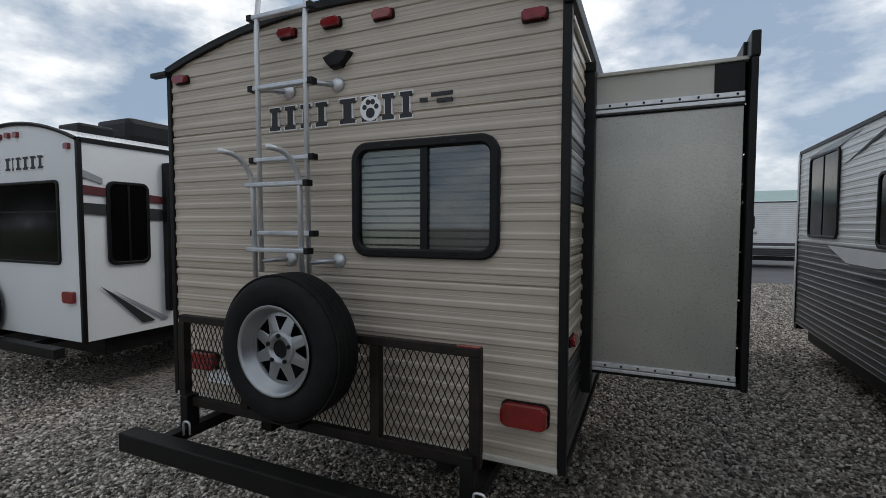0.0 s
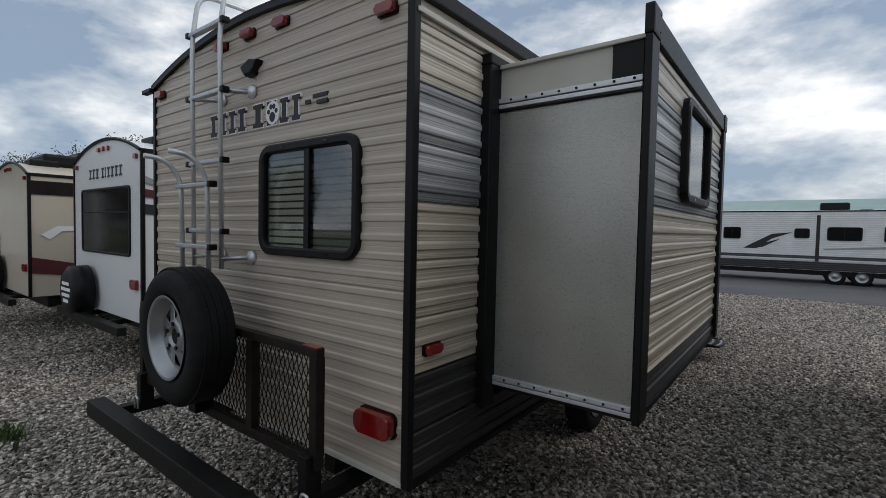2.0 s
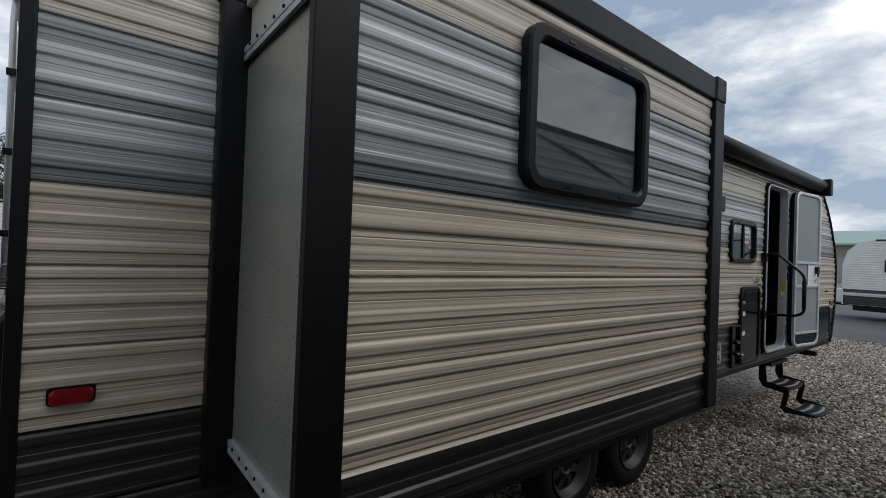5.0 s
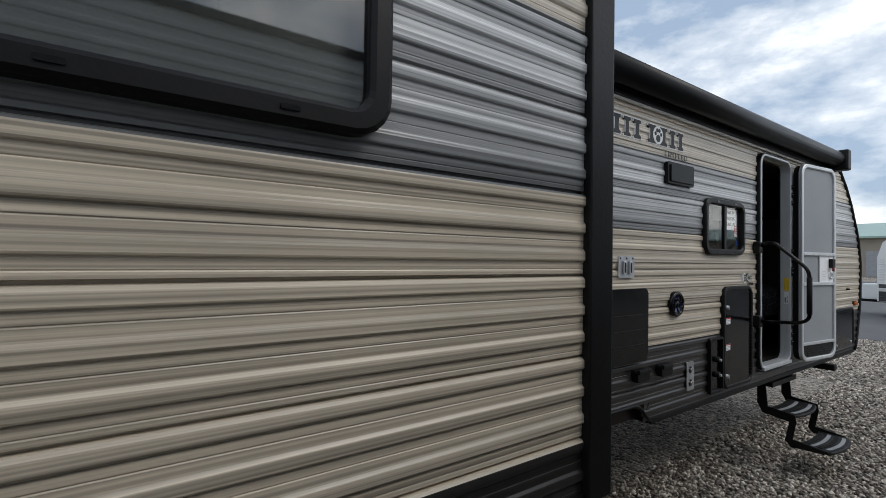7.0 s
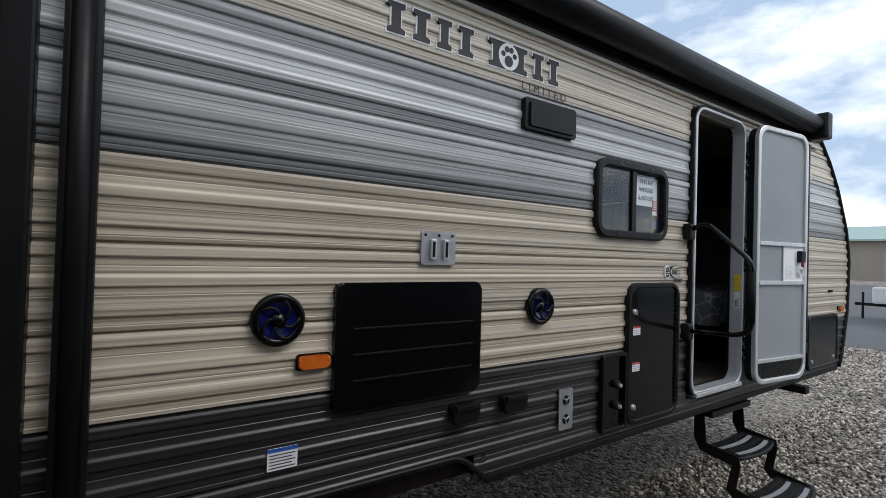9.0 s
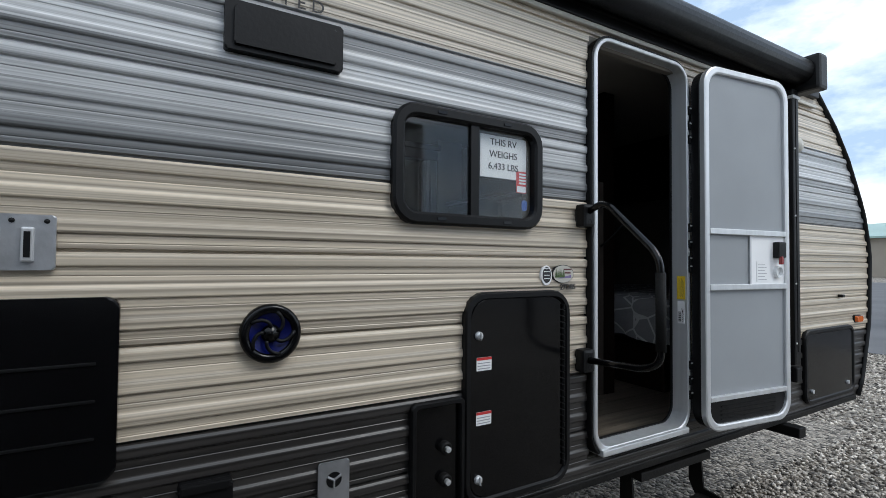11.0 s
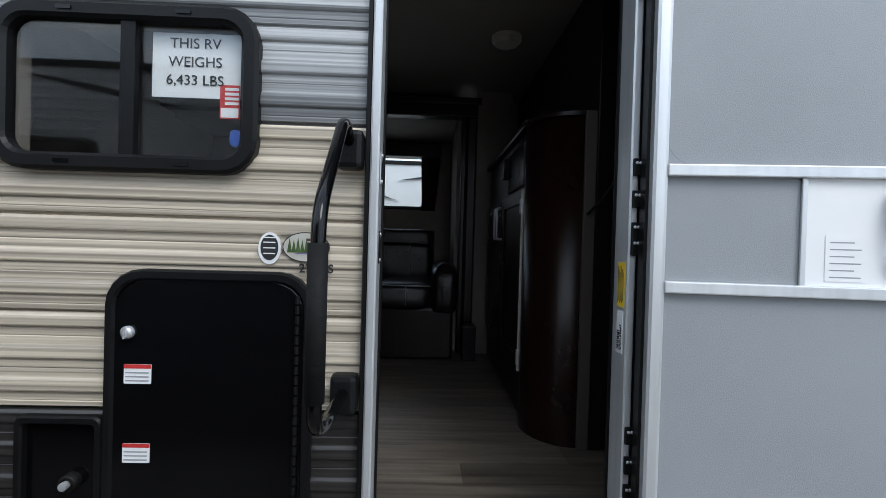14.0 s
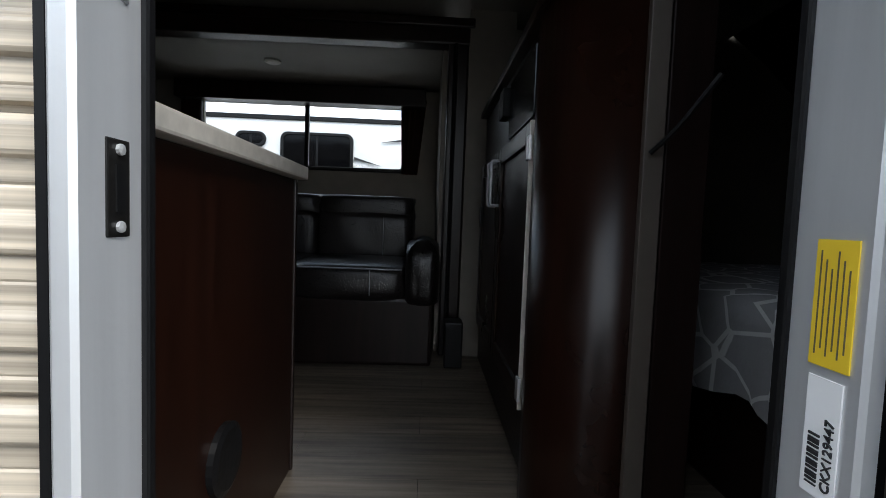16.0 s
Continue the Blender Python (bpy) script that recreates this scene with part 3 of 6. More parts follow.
# right pane takes a darker glass in place of the dark reflections on it
win = sliding_window(trailer, south(), -1.088, -0.295, 1.712, 2.292, 0.045, -0.676, M_SHEEN, "rear_window", second=M_DARKGLASS)
for k in range(14):
    z = 1.74 + k * 0.0372
    bm = B()
    box(bm, -1.088, -0.342, 0.020, 0.034, z, z + 0.0265)
    part("blind_slat", bm, M_BLIND, win)
part("window_backing", box(B(), -1.15, -0.3, 0.052, 0.06, 1.68, 2.32), M_DWOOD, trailer)
glyph_row(trailer, south(), -1.65, -0.735, 2.40, 2.525, (1, 1, 0.9, 1, -0.25, 1.3, 1.15, 0.9, 0.9))
bm = B()
lathe(bm, ((0.0, -0.0135), (0.062, -0.0135), (0.062, -0.004), (0.0, -0.004)), (-0.977, 0, 2.462), "y", 20)
part("paw_outline", bm, M_PAPER, trailer)
bm = B()
for dx, dz, r in ((0, -0.022, 0.026), (-0.034, 0.008, 0.013), (-0.013, 0.032, 0.014), (0.014, 0.032, 0.014), (0.036, 0.008, 0.013)):
    lathe(bm, ((0.0, -0.015), (r, -0.015), (r, -0.01), (0.0, -0.01)), (-0.977 + dx, 0, 2.462 + dz), "y", 14)
part("paw_mark", bm, M_INK, trailer)
bm = B()
for a, b, z in ((-0.70, -0.66, 2.475), (-0.64, -0.53, 2.495), (-0.61, -0.53, 2.465)):
    plate(bm, [(a, z - 0.009), (b, z - 0.009), (b, z + 0.009), (a, z + 0.009)], 0.0, 0.0115, south())
part("small_print", bm, M_INK, trailer)

# ladder
lad = part("ladder", tube(B(), arc([(-1.602, -0.13, 1.62), (-1.602, -0.14, 2.93), (-1.602, -0.10, 3.22), (-1.602, 0.4, 3.24), (-1.602, 0.55, 3.06)], 0.1), 0.0135, 10), M_ALU, trailer, "aluminium ladder with stand-off feet", True)
part("rail", tube(B(), arc([(-1.28, -0.13, 1.62), (-1.28, -0.14, 2.93), (-1.28, -0.10, 3.22), (-1.28, 0.4, 3.24), (-1.28, 0.55, 3.06)], 0.1), 0.0135, 10), M_ALU, lad, smooth=True)
for z in (1.83, 2.22, 2.60, 2.97):
    part("rung", box(B(), -1.645, -1.245, -0.15, -0.115, z - 0.012, z + 0.012, 0.006), M_GALV, lad)
    for x in (-1.645, -1.245):
        part("end_cap", box(B(), x - 0.016, x + 0.016, -0.154, -0.11, z - 0.016, z + 0.016, 0.005), M_BLACK, lad)
for x in (-1.602, -1.28):
    for z in (1.68, 2.60):
        part("standoff", tube(B(), [(x, -0.13, z), (x + 0.10, 0.0, z + 0.005)], 0.014, 10), M_GALV, lad, smooth=True)
        part("standoff_foot", lathe(B(), ((0.0, -0.03), (0.014, -0.03), (0.038, -0.018), (0.04, -0.006), (0.0, -0.006)), (x + 0.10, 0, z + 0.005), "y", 16), M_ALU, lad, smooth=True)
for x in (-1.565, -1.258):
    part("folded_rail", tube(B(), arc([(x, -0.21, 1.60), (x, -0.22, 2.12), (x - 0.01, -0.30, 2.225), (x - 0.03, -0.40, 2.235)], 0.09), 0.0135, 10), M_ALU, lad, smooth=True)
for z in (1.745, 2.08):
    part("rung", box(B(), -1.61, -1.21, -0.235, -0.20, z - 0.012, z + 0.012, 0.006), M_GALV, lad)
    part("end_cap", box(B(), -1.225, -1.195, -0.24, -0.195, z - 0.016, z + 0.016, 0.005), M_BLACK, lad)

# bumper and cargo rack
part("bumper", box(B(), -2.33, -0.10, -0.47, -0.37, 0.625, 0.728, 0.008), M_FRAME, trailer, "square black steel bumper")
for x in (-2.08, -0.36):
    part("rack_arm", box(B(), x - 0.035, x + 0.035, -0.42, 0.2, 0.66, 0.72, 0.005), M_FRAME, trailer)
    part("rack_hinge", box(B(), x - 0.03, x + 0.03, -0.26, -0.18, 0.70, 0.90, 0.006), M_FRAME, trailer)
    part("hitch_pin", tube(B(), arc([(x + 0.05, -0.30, 0.70), (x + 0.05, -0.30, 0.78), (x + 0.10, -0.30, 0.78), (x + 0.10, -0.30, 0.71)], 0.02), 0.006, 8), M_ALU, trailer, smooth=True)
rack = part("cargo_rack", box(B(), -2.15, -0.31, -0.225, -0.185, 0.835, 0.885, 0.004), M_RUSTY, trailer, "fold-up brown steel rack with expanded mesh")
part("rack_rail", box(B(), -2.15, -0.31, -0.225, -0.185, 1.315, 1.355, 0.004), M_RUSTY, rack)
for x in (-2.13, -1.65, -0.83, -0.335):
    part("rack_post", box(B(), x - 0.025, x + 0.025, -0.228, -0.182, 0.885, 1.315, 0.004), M_RUSTY, rack)
part("red_reflector", box(B(), -0.42, -0.315, -0.222, -0.188, 1.3555, 1.359), M_RED, rack)
for ua, ub in ((-2.105, -1.675), (-1.625, -0.855), (-0.805, -0.36)):
    bm = B()
    w, h = 0.034, 0.078
    nx = int((ub - ua) / w)
    for i in range(nx + 1):
        for j in range(6):
            u, z = ua + i * w, 0.885 + j * h * 0.92
            for s in (1, -1):
                p, q = Vector((u, -0.206, z)), Vector((u + s * w / 2, -0.202, z + h * 0.46))
                r = Vector((u + s * w / 2, -0.202, z + h * 0.46)), Vector((u, -0.206, z + h * 0.92))
                for a, b in ((p, q), r):
                    if ua <= a.x <= ub and ua <= b.x <= ub and b.z < 1.32:
                        d = Vector((0.0022, 0, 0))
                        k = [bm.verts.new(c) for c in (a - d, a + d, b + d, b - d)]
                        o = [bm.verts.new(c.co + Vector((0, 0.003, 0))) for c in k]
                        bm.faces.new(k)
                        bm.faces.new(o[::-1])
                        bm.faces.new((k[1], o[1], o[2], k[2]))
                        bm.faces.new((k[0], k[3], o[3], o[0]))
    part("expanded_mesh", bm, M_FRAME, rack)


def wheel(parent, c, axis, R, width, s, lab="spare_wheel", rimcol=None):
    """Tyre with treads and a pressed steel rim with windows; s: the side that faces out along the axis."""
    ri = R * 0.60
    w = width / 2
    prof = [(ri, -w * 0.8), (ri + 0.03, -w * 0.98), (R * 0.86, -w), (R * 0.95, -w * 0.86), (R * 0.995, -w * 0.6), (R, 0), (R * 0.995, w * 0.6), (R * 0.95, w * 0.86), (R * 0.86, w), (ri + 0.03, w * 0.98), (ri, w * 0.8)]
    wh = part(lab, lathe(B(), prof, c, axis, 48), M_RUBBER, parent, "black tyre on a grey steel rim", True)
    for f in (-0.5, -0.17, 0.17, 0.5):
        part("tread", lathe(B(), ((R * 0.996, f * w - 0.018), (R + 0.006, f * w - 0.016), (R + 0.006, f * w + 0.016), (R * 0.996, f * w + 0.018)), c, axis, 64), M_RUBBER, wh)
    o = s
    rim = lathe(B(), [(ri * 1.03, o * w * 0.98), (ri * 1.0, o * w * 1.0), (ri * 0.93, o * w * 0.9), (ri * 0.90, o * w * 0.55), (ri * 0.84, o * w * 0.5), (ri * 0.80, o * w * 0.2)], c, axis, 40)
    part("rim", rim, rimcol or M_RIM, wh, smooth=True)
    # face of the rim: eight spokes between triangular windows, then the hub
    bm = B()
    cc = Vector(c)

    def at(r, a, h):
        u, z = r * math.cos(a), r * math.sin(a)
        return cc + Vector({"x": (h, u, z), "y": (u, h, z)}[axis])
    n, h0, h1 = 8, o * w * 0.38, o * w * 0.52
    for k in range(n):
        a0, da = 2 * math.pi * k / n, math.pi / n
        outer = [bm.verts.new(at(ri * 0.83, a0 + t * da, h0)) for t in (-1, -0.72, -0.2, 0.2, 0.72, 1)]
        mid = [bm.verts.new(at(ri * (0.76 if t else 0.44), a0 + x * da, h0 + (h1 - h0) * (0.15 if t else 0.75))) for t, x in ((1, -0.62), (0, -0.12), (0, 0.12), (1, 0.62))]
        inner = [bm.verts.new(at(ri * 0.40, a0 + x * da, h1)) for x in (-1, -0.3, 0.3, 1)]
        bm.faces.new((outer[0], outer[1], mid[0], mid[1], inner[1], inner[0]))
        bm.faces.new((outer[4], outer[5], inner[3], inner[2], mid[2], mid[3]))
        bm.faces.new((outer[1], outer[2], outer[3], outer[4], mid[3], mid[0]))
        bm.faces.new((mid[1], mid[2], inner[2], inner[1]))
    part("rim_face", bm, rimcol or M_RIM, wh)
    part("hub", lathe(B(), [(ri * 0.41, h1), (ri * 0.38, h1 * 1.12), (ri * 0.24, h1 * 1.15), (ri * 0.23, h1 * 0.9), (0.001, h1 * 0.85)], c, axis, 24), rimcol or M_RIM, wh, smooth=True)
    part("hub_bore", lathe(B(), [(0.001, h1 * 0.95), (ri * 0.2, h1 * 0.95), (ri * 0.2, h1 * 0.9)], c, axis, 16), M_BLACK, wh)
    for k in range(5):
        a = 2 * math.pi * k / 5 + 0.3
        p = at(ri * 0.31, a, h1 * 1.1)
        q = at(ri * 0.31, a, h1 * 1.26)
        part("lug_nut", tube(B(), [p, q], 0.011, 6), M_BLACK, wh)
    part("wheel_back", lathe(B(), [(0.001, 0), (ri * 0.9, 0), (ri * 0.9, o * 0.004), (0.001, o * 0.004)], c, axis, 24), M_BLACK, wh)
    return wh


wheel(trailer, (-1.24, -0.335, 1.295), "y", 0.345, 0.215, -1)
part("wheel_carrier", box(B(), -1.30, -1.22, -0.30, -0.20, 0.87, 1.32, 0.006), M_FRAME, trailer)
for y in (2.93, 3.75):
    wheel(trailer, (-0.30, y, 0.345), "x", 0.345, 0.215, 1, "wheel", M_DULLRIM)
    wheel(trailer, (-2.17, y, 0.345), "x", 0.345, 0.215, -1, "wheel", M_DULLRIM)
    part("axle", tube(B(), [(-2.12, y, 0.345), (-0.33, y, 0.345)], 0.04, 10), M_FRAME, trailer)
# wheel arch skirt
bm = B()
tube(bm, arc([(0.004, 2.40, 0.785), (0.004, 2.52, 0.905), (0.004, 4.18, 0.905), (0.004, 4.31, 0.785)], 0.06), 0.012, 8)
part("wheel_arch_lip", bm, M_BLACK, trailer, smooth=True)
for y0, y1 in ((2.40, 2.47), (4.23, 4.31)):
    part("wheel_arch_corner", plate(B(), [(y0, 0.79), (y1, 0.79), (y1, 0.905)] if y0 > 3 else [(y0, 0.79), (y1, 0.79), (y0, 0.905)], -0.004, 0.004, east()), M_SIDE, trailer)
part("wheel_well", box(B(), -0.55, -0.048, 2.40, 4.30, 0.90, 0.92), M_BLACK, trailer)
part("wheel_well_back", box(B(), -0.55, -0.53, 2.40, 4.30, 0.62, 0.90), M_BLACK, trailer)

# ---- slide-out on the near side ----
SX, S0, S1, SB, ST = 0.76, 0.60, 2.68, 1.06, 2.70
slide = part("slide_out", box(B(), 0.0, 0.725, 0.590, 2.735, 1.12, 2.485), M_FILON, trailer, "extended slide-out room with smooth grey end panel")
part("slide_cap", box(B(), 0.0, 0.725, 0.595, 2.73, 2.49, 2.655), M_CREAM, slide)
part("slide_cap_corner", box(B(), 0.60, 0.728, 0.587, 0.605, 2.50, 2.66, 0.003), M_BLACK, slide)
part("slide_roof", box(B(), 0.0, 0.74, 0.575, 2.75, 2.656, 2.675, 0.004), M_CREAM, slide)
for z0, z1 in ((2.462, 2.482), (2.488, 2.512), (1.088, 1.106), (1.110, 1.134)):
    part("end_strip", box(B(), 0.0, 0.728, 0.575, 0.597, z0, z1, 0.003), M_ALU, slide)
for k in range(9):
    for z in (2.50, 1.122):
        part("screw", lathe(B(), ((0.0, 0.569), (0.006, 0.571), (0.006, 0.577)), (0.04 + k * 0.082, 0, z), "y", 8), M_BLACK, slide)
part("bulb_seal", tube(B(), [(0.0, 0.581, 2.452), (0.725, 0.581, 2.452)], 0.006, 8), M_BLACK, slide)
for y0, y1 in ((0.535, 0.652), (2.68, 2.79)):
    part("corner_post", box(B(), 0.742, 0.772, y0, y1, 1.075, 2.655, 0.006), M_BLACK, slide)
    part("post_cap", box(B(), 0.738, 0.778, y0 - 0.004, y1 + 0.004, 2.655, 2.775, 0.01), M_BLACK, slide)
    for dz in (2.68, 2.75):
        part("screw", lathe(B(), ((0.0, 0.781), (0.006, 0.779), (0.006, 0.776)), (0, y1 - 0.025, dz), "x", 8), M_FRAME, slide)
part("top_trim", box(B(), 0.724, 0.770, 0.652, 2.68, 2.655, 2.765, 0.006), M_BLACK, slide)
siding(slide, east(0.745), [0.652, 1.2, 2.68], [1.09, 1.26, 1.5, 1.74, 1.985, 2.22, 2.465, 2.66], M_SIDE, holes=[(1.28, 1.96, 2.08, 2.54)])
part("slide_floor", box(B(), 0.0, 0.755, 0.585, 2.75, 1.07, 1.10, 0.004), M_FRAME, slide)
sw = sliding_window(slide, east(0.756), 1.243, 2.0, 2.03, 2.582, 0.05, None, M_DARKGLASS, "slide_window", 0.035, 0.08)
part("shade", box(B(), 0.70, 0.71, 1.24, 2.0, 2.05, 2.57), M_BLIND, sw)
for y0, y1 in ((0.50, 0.60), (2.76, 2.83)):
    part("slide_jamb", box(B(), -0.02, 0.055, y0, y1, 0.98, 2.70, 0.008), M_BLACK, slide)
part("slide_header", box(B(), -0.02, 0.06, 0.49, 2.84, 2.665, 2.715, 0.008), M_BLACK, slide)
part("slide_rear_end", box(B(), 0.0, 0.73, 2.734, 2.742, 1.12, 2.64), M_FILON, slide)
part("gutter_tube", tube(B(), [(0.045, 2.92, 0.92), (0.045, 2.92, 2.76)], 0.028, 12), M_BLACK, trailer, "black awning arm channel", True)
part("awning_arm", box(B(), 0.008, 0.055, 2.88, 2.96, 0.92, 2.78, 0.01), M_BLACK, trailer)
part("maker_badge", plate(B(), rrect(2.88, 2.96, 0.96, 1.0, 0.006), 0.055, 0.058, east()), M_GREYDECAL, trailer)

# ---- fittings on the near side ----
bm = B()
plate(bm, rrect(3.955, 4.115, 1.685, 1.815, 0.008), 0.006, 0.014, east(), 0.003)
br = part("table_bracket", bm, M_GALV, trailer, "pressed metal table bracket")
for y in (4.005, 4.065):
    part("bracket_slot", box(B(), 0.014, 0.026, y - 0.012, y + 0.012, 1.705, 1.785, 0.004), M_ALU, br)
    part("bracket_slot_gap", box(B(), 0.026, 0.0275, y - 0.006, y + 0.006, 1.715, 1.775), M_BLACK, br)
for y in (3.972, 4.035, 4.098):
    part("screw", lathe(B(), ((0.0, 0.018), (0.006, 0.016), (0.006, 0.013)), (0, y, 1.80), "x", 8), M_BLACK, br)
for y in (3.43, 4.603):
    sp = part("speaker", lathe(B(), ((0.084, 0.0), (0.084, 0.024), (0.077, 0.030), (0.062, 0.030), (0.058, 0.020)), (0, y, 1.503), "x", 32), M_BLACKGLOSS, trailer, "round black outdoor speaker", True)
    part("cone", lathe(B(), ((0.059, 0.020), (0.03, 0.010), (0.001, 0.010)), (0, y, 1.503), "x", 24), M_SPEAKER, sp, smooth=True)
    part("dust_cap", lathe(B(), ((0.027, 0.016), (0.021, 0.029), (0.001, 0.033)), (0, y, 1.503), "x", 18), M_BLACKGLOSS, sp, smooth=True)
    for k in range(5):
        a = 2 * math.pi * k / 5 + 0.4
        curl = [(0.030 - 0.004 * (i / 6 - 0.4) ** 2, y + (0.022 + 0.042 * i / 6) * math.cos(a + 0.95 * (i / 6) ** 1.4), 1.503 + (0.022 + 0.042 * i / 6) * math.sin(a + 0.95 * (i / 6) ** 1.4)) for i in range(7)]
        part("grille_blade", tube(B(), curl, 0.0055, 6), M_BLACK, sp, smooth=True)
g = part("outdoor_hatch", plate(B(), rrect(3.615, 4.2448, 1.175, 1.62, 0.03), -0.004, 0.030, east(), 0.006), M_BLACKGLOSS, trailer, "large glossy black hatch with ribs")
for z in (1.28, 1.37, 1.46):
    part("rib", box(B(), 0.029, 0.034, 3.68, 4.2, z - 0.004, z + 0.004, 0.002), M_BLACK, g)
part("vent_hatch", plate(B(), rrect(4.465, 4.80, 2.298, 2.438, 0.008), 0.0, 0.03, east(), 0.006), M_BLACK, trailer, "black range vent cover")
part("vent_flap", plate(B(), rrect(4.489, 4.776, 2.312, 2.42, 0.006), 0.03, 0.04, east(), 0.004), M_BLACK, trailer)
glyph_row(trailer, east(), 3.775, 4.695, 2.535, 2.65, (1, 1, 0.9, 1, -0.25, 1.3, 1.15, 0.9, 0.9))
bm = B()
lathe(bm, ((0.0, 0.0135), (0.058, 0.0135), (0.058, 0.004), (0.0, 0.004)), (0, 4.372, 2.592), "x", 20)
part("paw_outline", bm, M_PAPER, trailer)
bm = B()
for dy, dz, r in ((0, -0.02, 0.024), (-0.032, 0.008, 0.012), (-0.012, 0.03, 0.013), (0.013, 0.03, 0.013), (0.034, 0.008, 0.012)):
    lathe(bm, ((0.0, 0.015), (r, 0.015), (r, 0.01), (0.0, 0.01)), (0, 4.372 + dy, 2.592 + dz), "x", 14)
part("paw_mark", bm, M_INK, trailer)
words("L I M I T E D", 0.055, trailer, M_INK, facing_east(0.0105, 4.60, 2.488))
for y in (4.176, 4.443):
    ob = part("outlet_cover", plate(B(), rrect(y - 0.065, y + 0.065, 1.055, 1.125, 0.012), 0.0, 0.045, east(), 0.012), M_BLACK, trailer, "black weatherproof socket cover")
    part("lid", box(B(), 0.03, 0.055, y - 0.06, y + 0.06, 1.105, 1.13, 0.005), M_BLACK, ob)
pl = part("stair_mount_plate", plate(B(), rrect(4.7466, 4.8436, 0.905, 1.10, 0.008), 0.008, 0.015, east(), 0.003), M_GALV, trailer, "bright metal plate with two holes")
for z in (0.955, 1.045):
    part("plate_hole", lathe(B(), ((0.0, 0.0165), (0.024, 0.0165), (0.024, 0.014)), (0, 4.7949, z), "x", 16), M_BLACK, pl)
    for k in range(3):
        a = 2 * math.pi * k / 3 + 0.5
        part("plate_spoke", tube(B(), [(0.017, 4.7949, z), (0.017, 4.7949 + 0.024 * math.cos(a), z + 0.024 * math.sin(a))], 0.004, 6), M_GALV, pl)
part("notice_label", plate(B(), rrect(3.412, 3.507, 1.025, 1.095, 0.003), 0.008, 0.0105, east()), M_PAPER, trailer)
part("label_band", plate(B(), rrect(3.412, 3.507, 1.083, 1.095, 0.003), 0.0105, 0.0115, east()), M_BLUEINK, trailer)
bm = B()
for k in range(5):
    plate(bm, rrect(3.418, 3.500 - 0.010 * (k % 2), 1.032 + k * 0.010, 1.035 + k * 0.010, 0.0005), 0.0105, 0.0112, east())
part("small_print", bm, M_INK, trailer)
# kitchen window
kw = sliding_window(trailer, east(), 4.975, 5.622, 1.84, 2.252, 0.042, 5.302, M_GLASS, "kitchen_window", 0.032, 0.085)
paper = part("weight_notice", plate(B(), rrect(5.345, 5.565, 2.035, 2.197, 0.002), -0.012, -0.010, east()), M_PAPER, kw)
for k, line in enumerate(("THIS RV", "WEIGHS", "6,433 LBS")):
    words(line, 0.036, paper, M_INK, facing_east(-0.0085, 5.452, 2.170 - 0.046 * k))
tag = part("price_tag", plate(B(), rrect(5.515, 5.565, 1.985, 2.07, 0.003), -0.009, -0.0085, east()), M_REDINK, kw)
bm = B()
for k in range(4):
    plate(bm, rrect(5.528, 5.562, 2.02 + k * 0.012, 2.027 + k * 0.012, 0.001), -0.008, -0.0075, east())
plate(bm, rrect(5.518, 5.562, 1.988, 2.012, 0.001), -0.008, -0.0075, east())
part("tag_print", bm, M_PAPER, tag)
part("blue_tag", plate(B(), rrect(5.542, 5.568, 1.915, 1.958, 0.012), -0.009, -0.007, east()), M_BLUEINK, kw)
# round maker badges
part("oval_badge", plate(B(), [(5.655 + 0.028 * math.cos(a), 1.661 + 0.040 * math.sin(a)) for a in (k * math.pi / 12 for k in range(24))], 0.0, 0.0125, east()), M_PAPER, trailer)
part("oval_badge_mark", plate(B(), [(5.655 + 0.022 * math.cos(a), 1.663 + 0.032 * math.sin(a)) for a in (k * math.pi / 12 for k in range(24))], 0.0, 0.0135, east()), M_INK, trailer)
for z in (1.648, 1.662, 1.676, 1.688):
    part("badge_bar", plate(B(), rrect(5.64, 5.67, z - 0.0014, z + 0.0014, 0.0005), 0.0, 0.0142, east()), M_PAPER, trailer)
part("maker_oval", plate(B(), [(5.745 + 0.058 * math.cos(a), 1.666 + 0.038 * math.sin(a)) for a in (k * math.pi / 14 for k in range(28))], 0.0, 0.0125, east()), M_INK, trailer)
part("maker_oval_field", plate(B(), [(5.745 + 0.0555 * math.cos(a), 1.666 + 0.0355 * math.sin(a)) for a in (k * math.pi / 14 for k in range(28))], 0.0, 0.0133, east()), M_CREAM, trailer)
bm = B()
for k in range(5):
    y = 5.705 + 0.0105 * k
    plate(bm, [(y - 0.006, 1.652), (y + 0.006, 1.652), (y, 1.69 - 0.006 * (k % 2))], 0.0, 0.0142, east())
part("badge_trees", bm, M_LEAF, trailer)
part("badge_water", plate(B(), [(5.715, 1.648), (5.79, 1.650), (5.787, 1.662), (5.765, 1.658), (5.735, 1.655)], 0.0, 0.0140, east()), M_LILAC, trailer)
bm = B()
plate(bm, rrect(5.748, 5.79, 1.682, 1.688, 0.001), 0.0, 0.0142, east())
plate(bm, rrect(5.753, 5.785, 1.668, 1.674, 0.001), 0.0, 0.0142, east())
part("badge_bars", bm, M_MAROON, trailer)
words("27DBS", 0.031, trailer, M_INK, facing_east(0.0115, 5.772, 1.612), bold=0.0006)
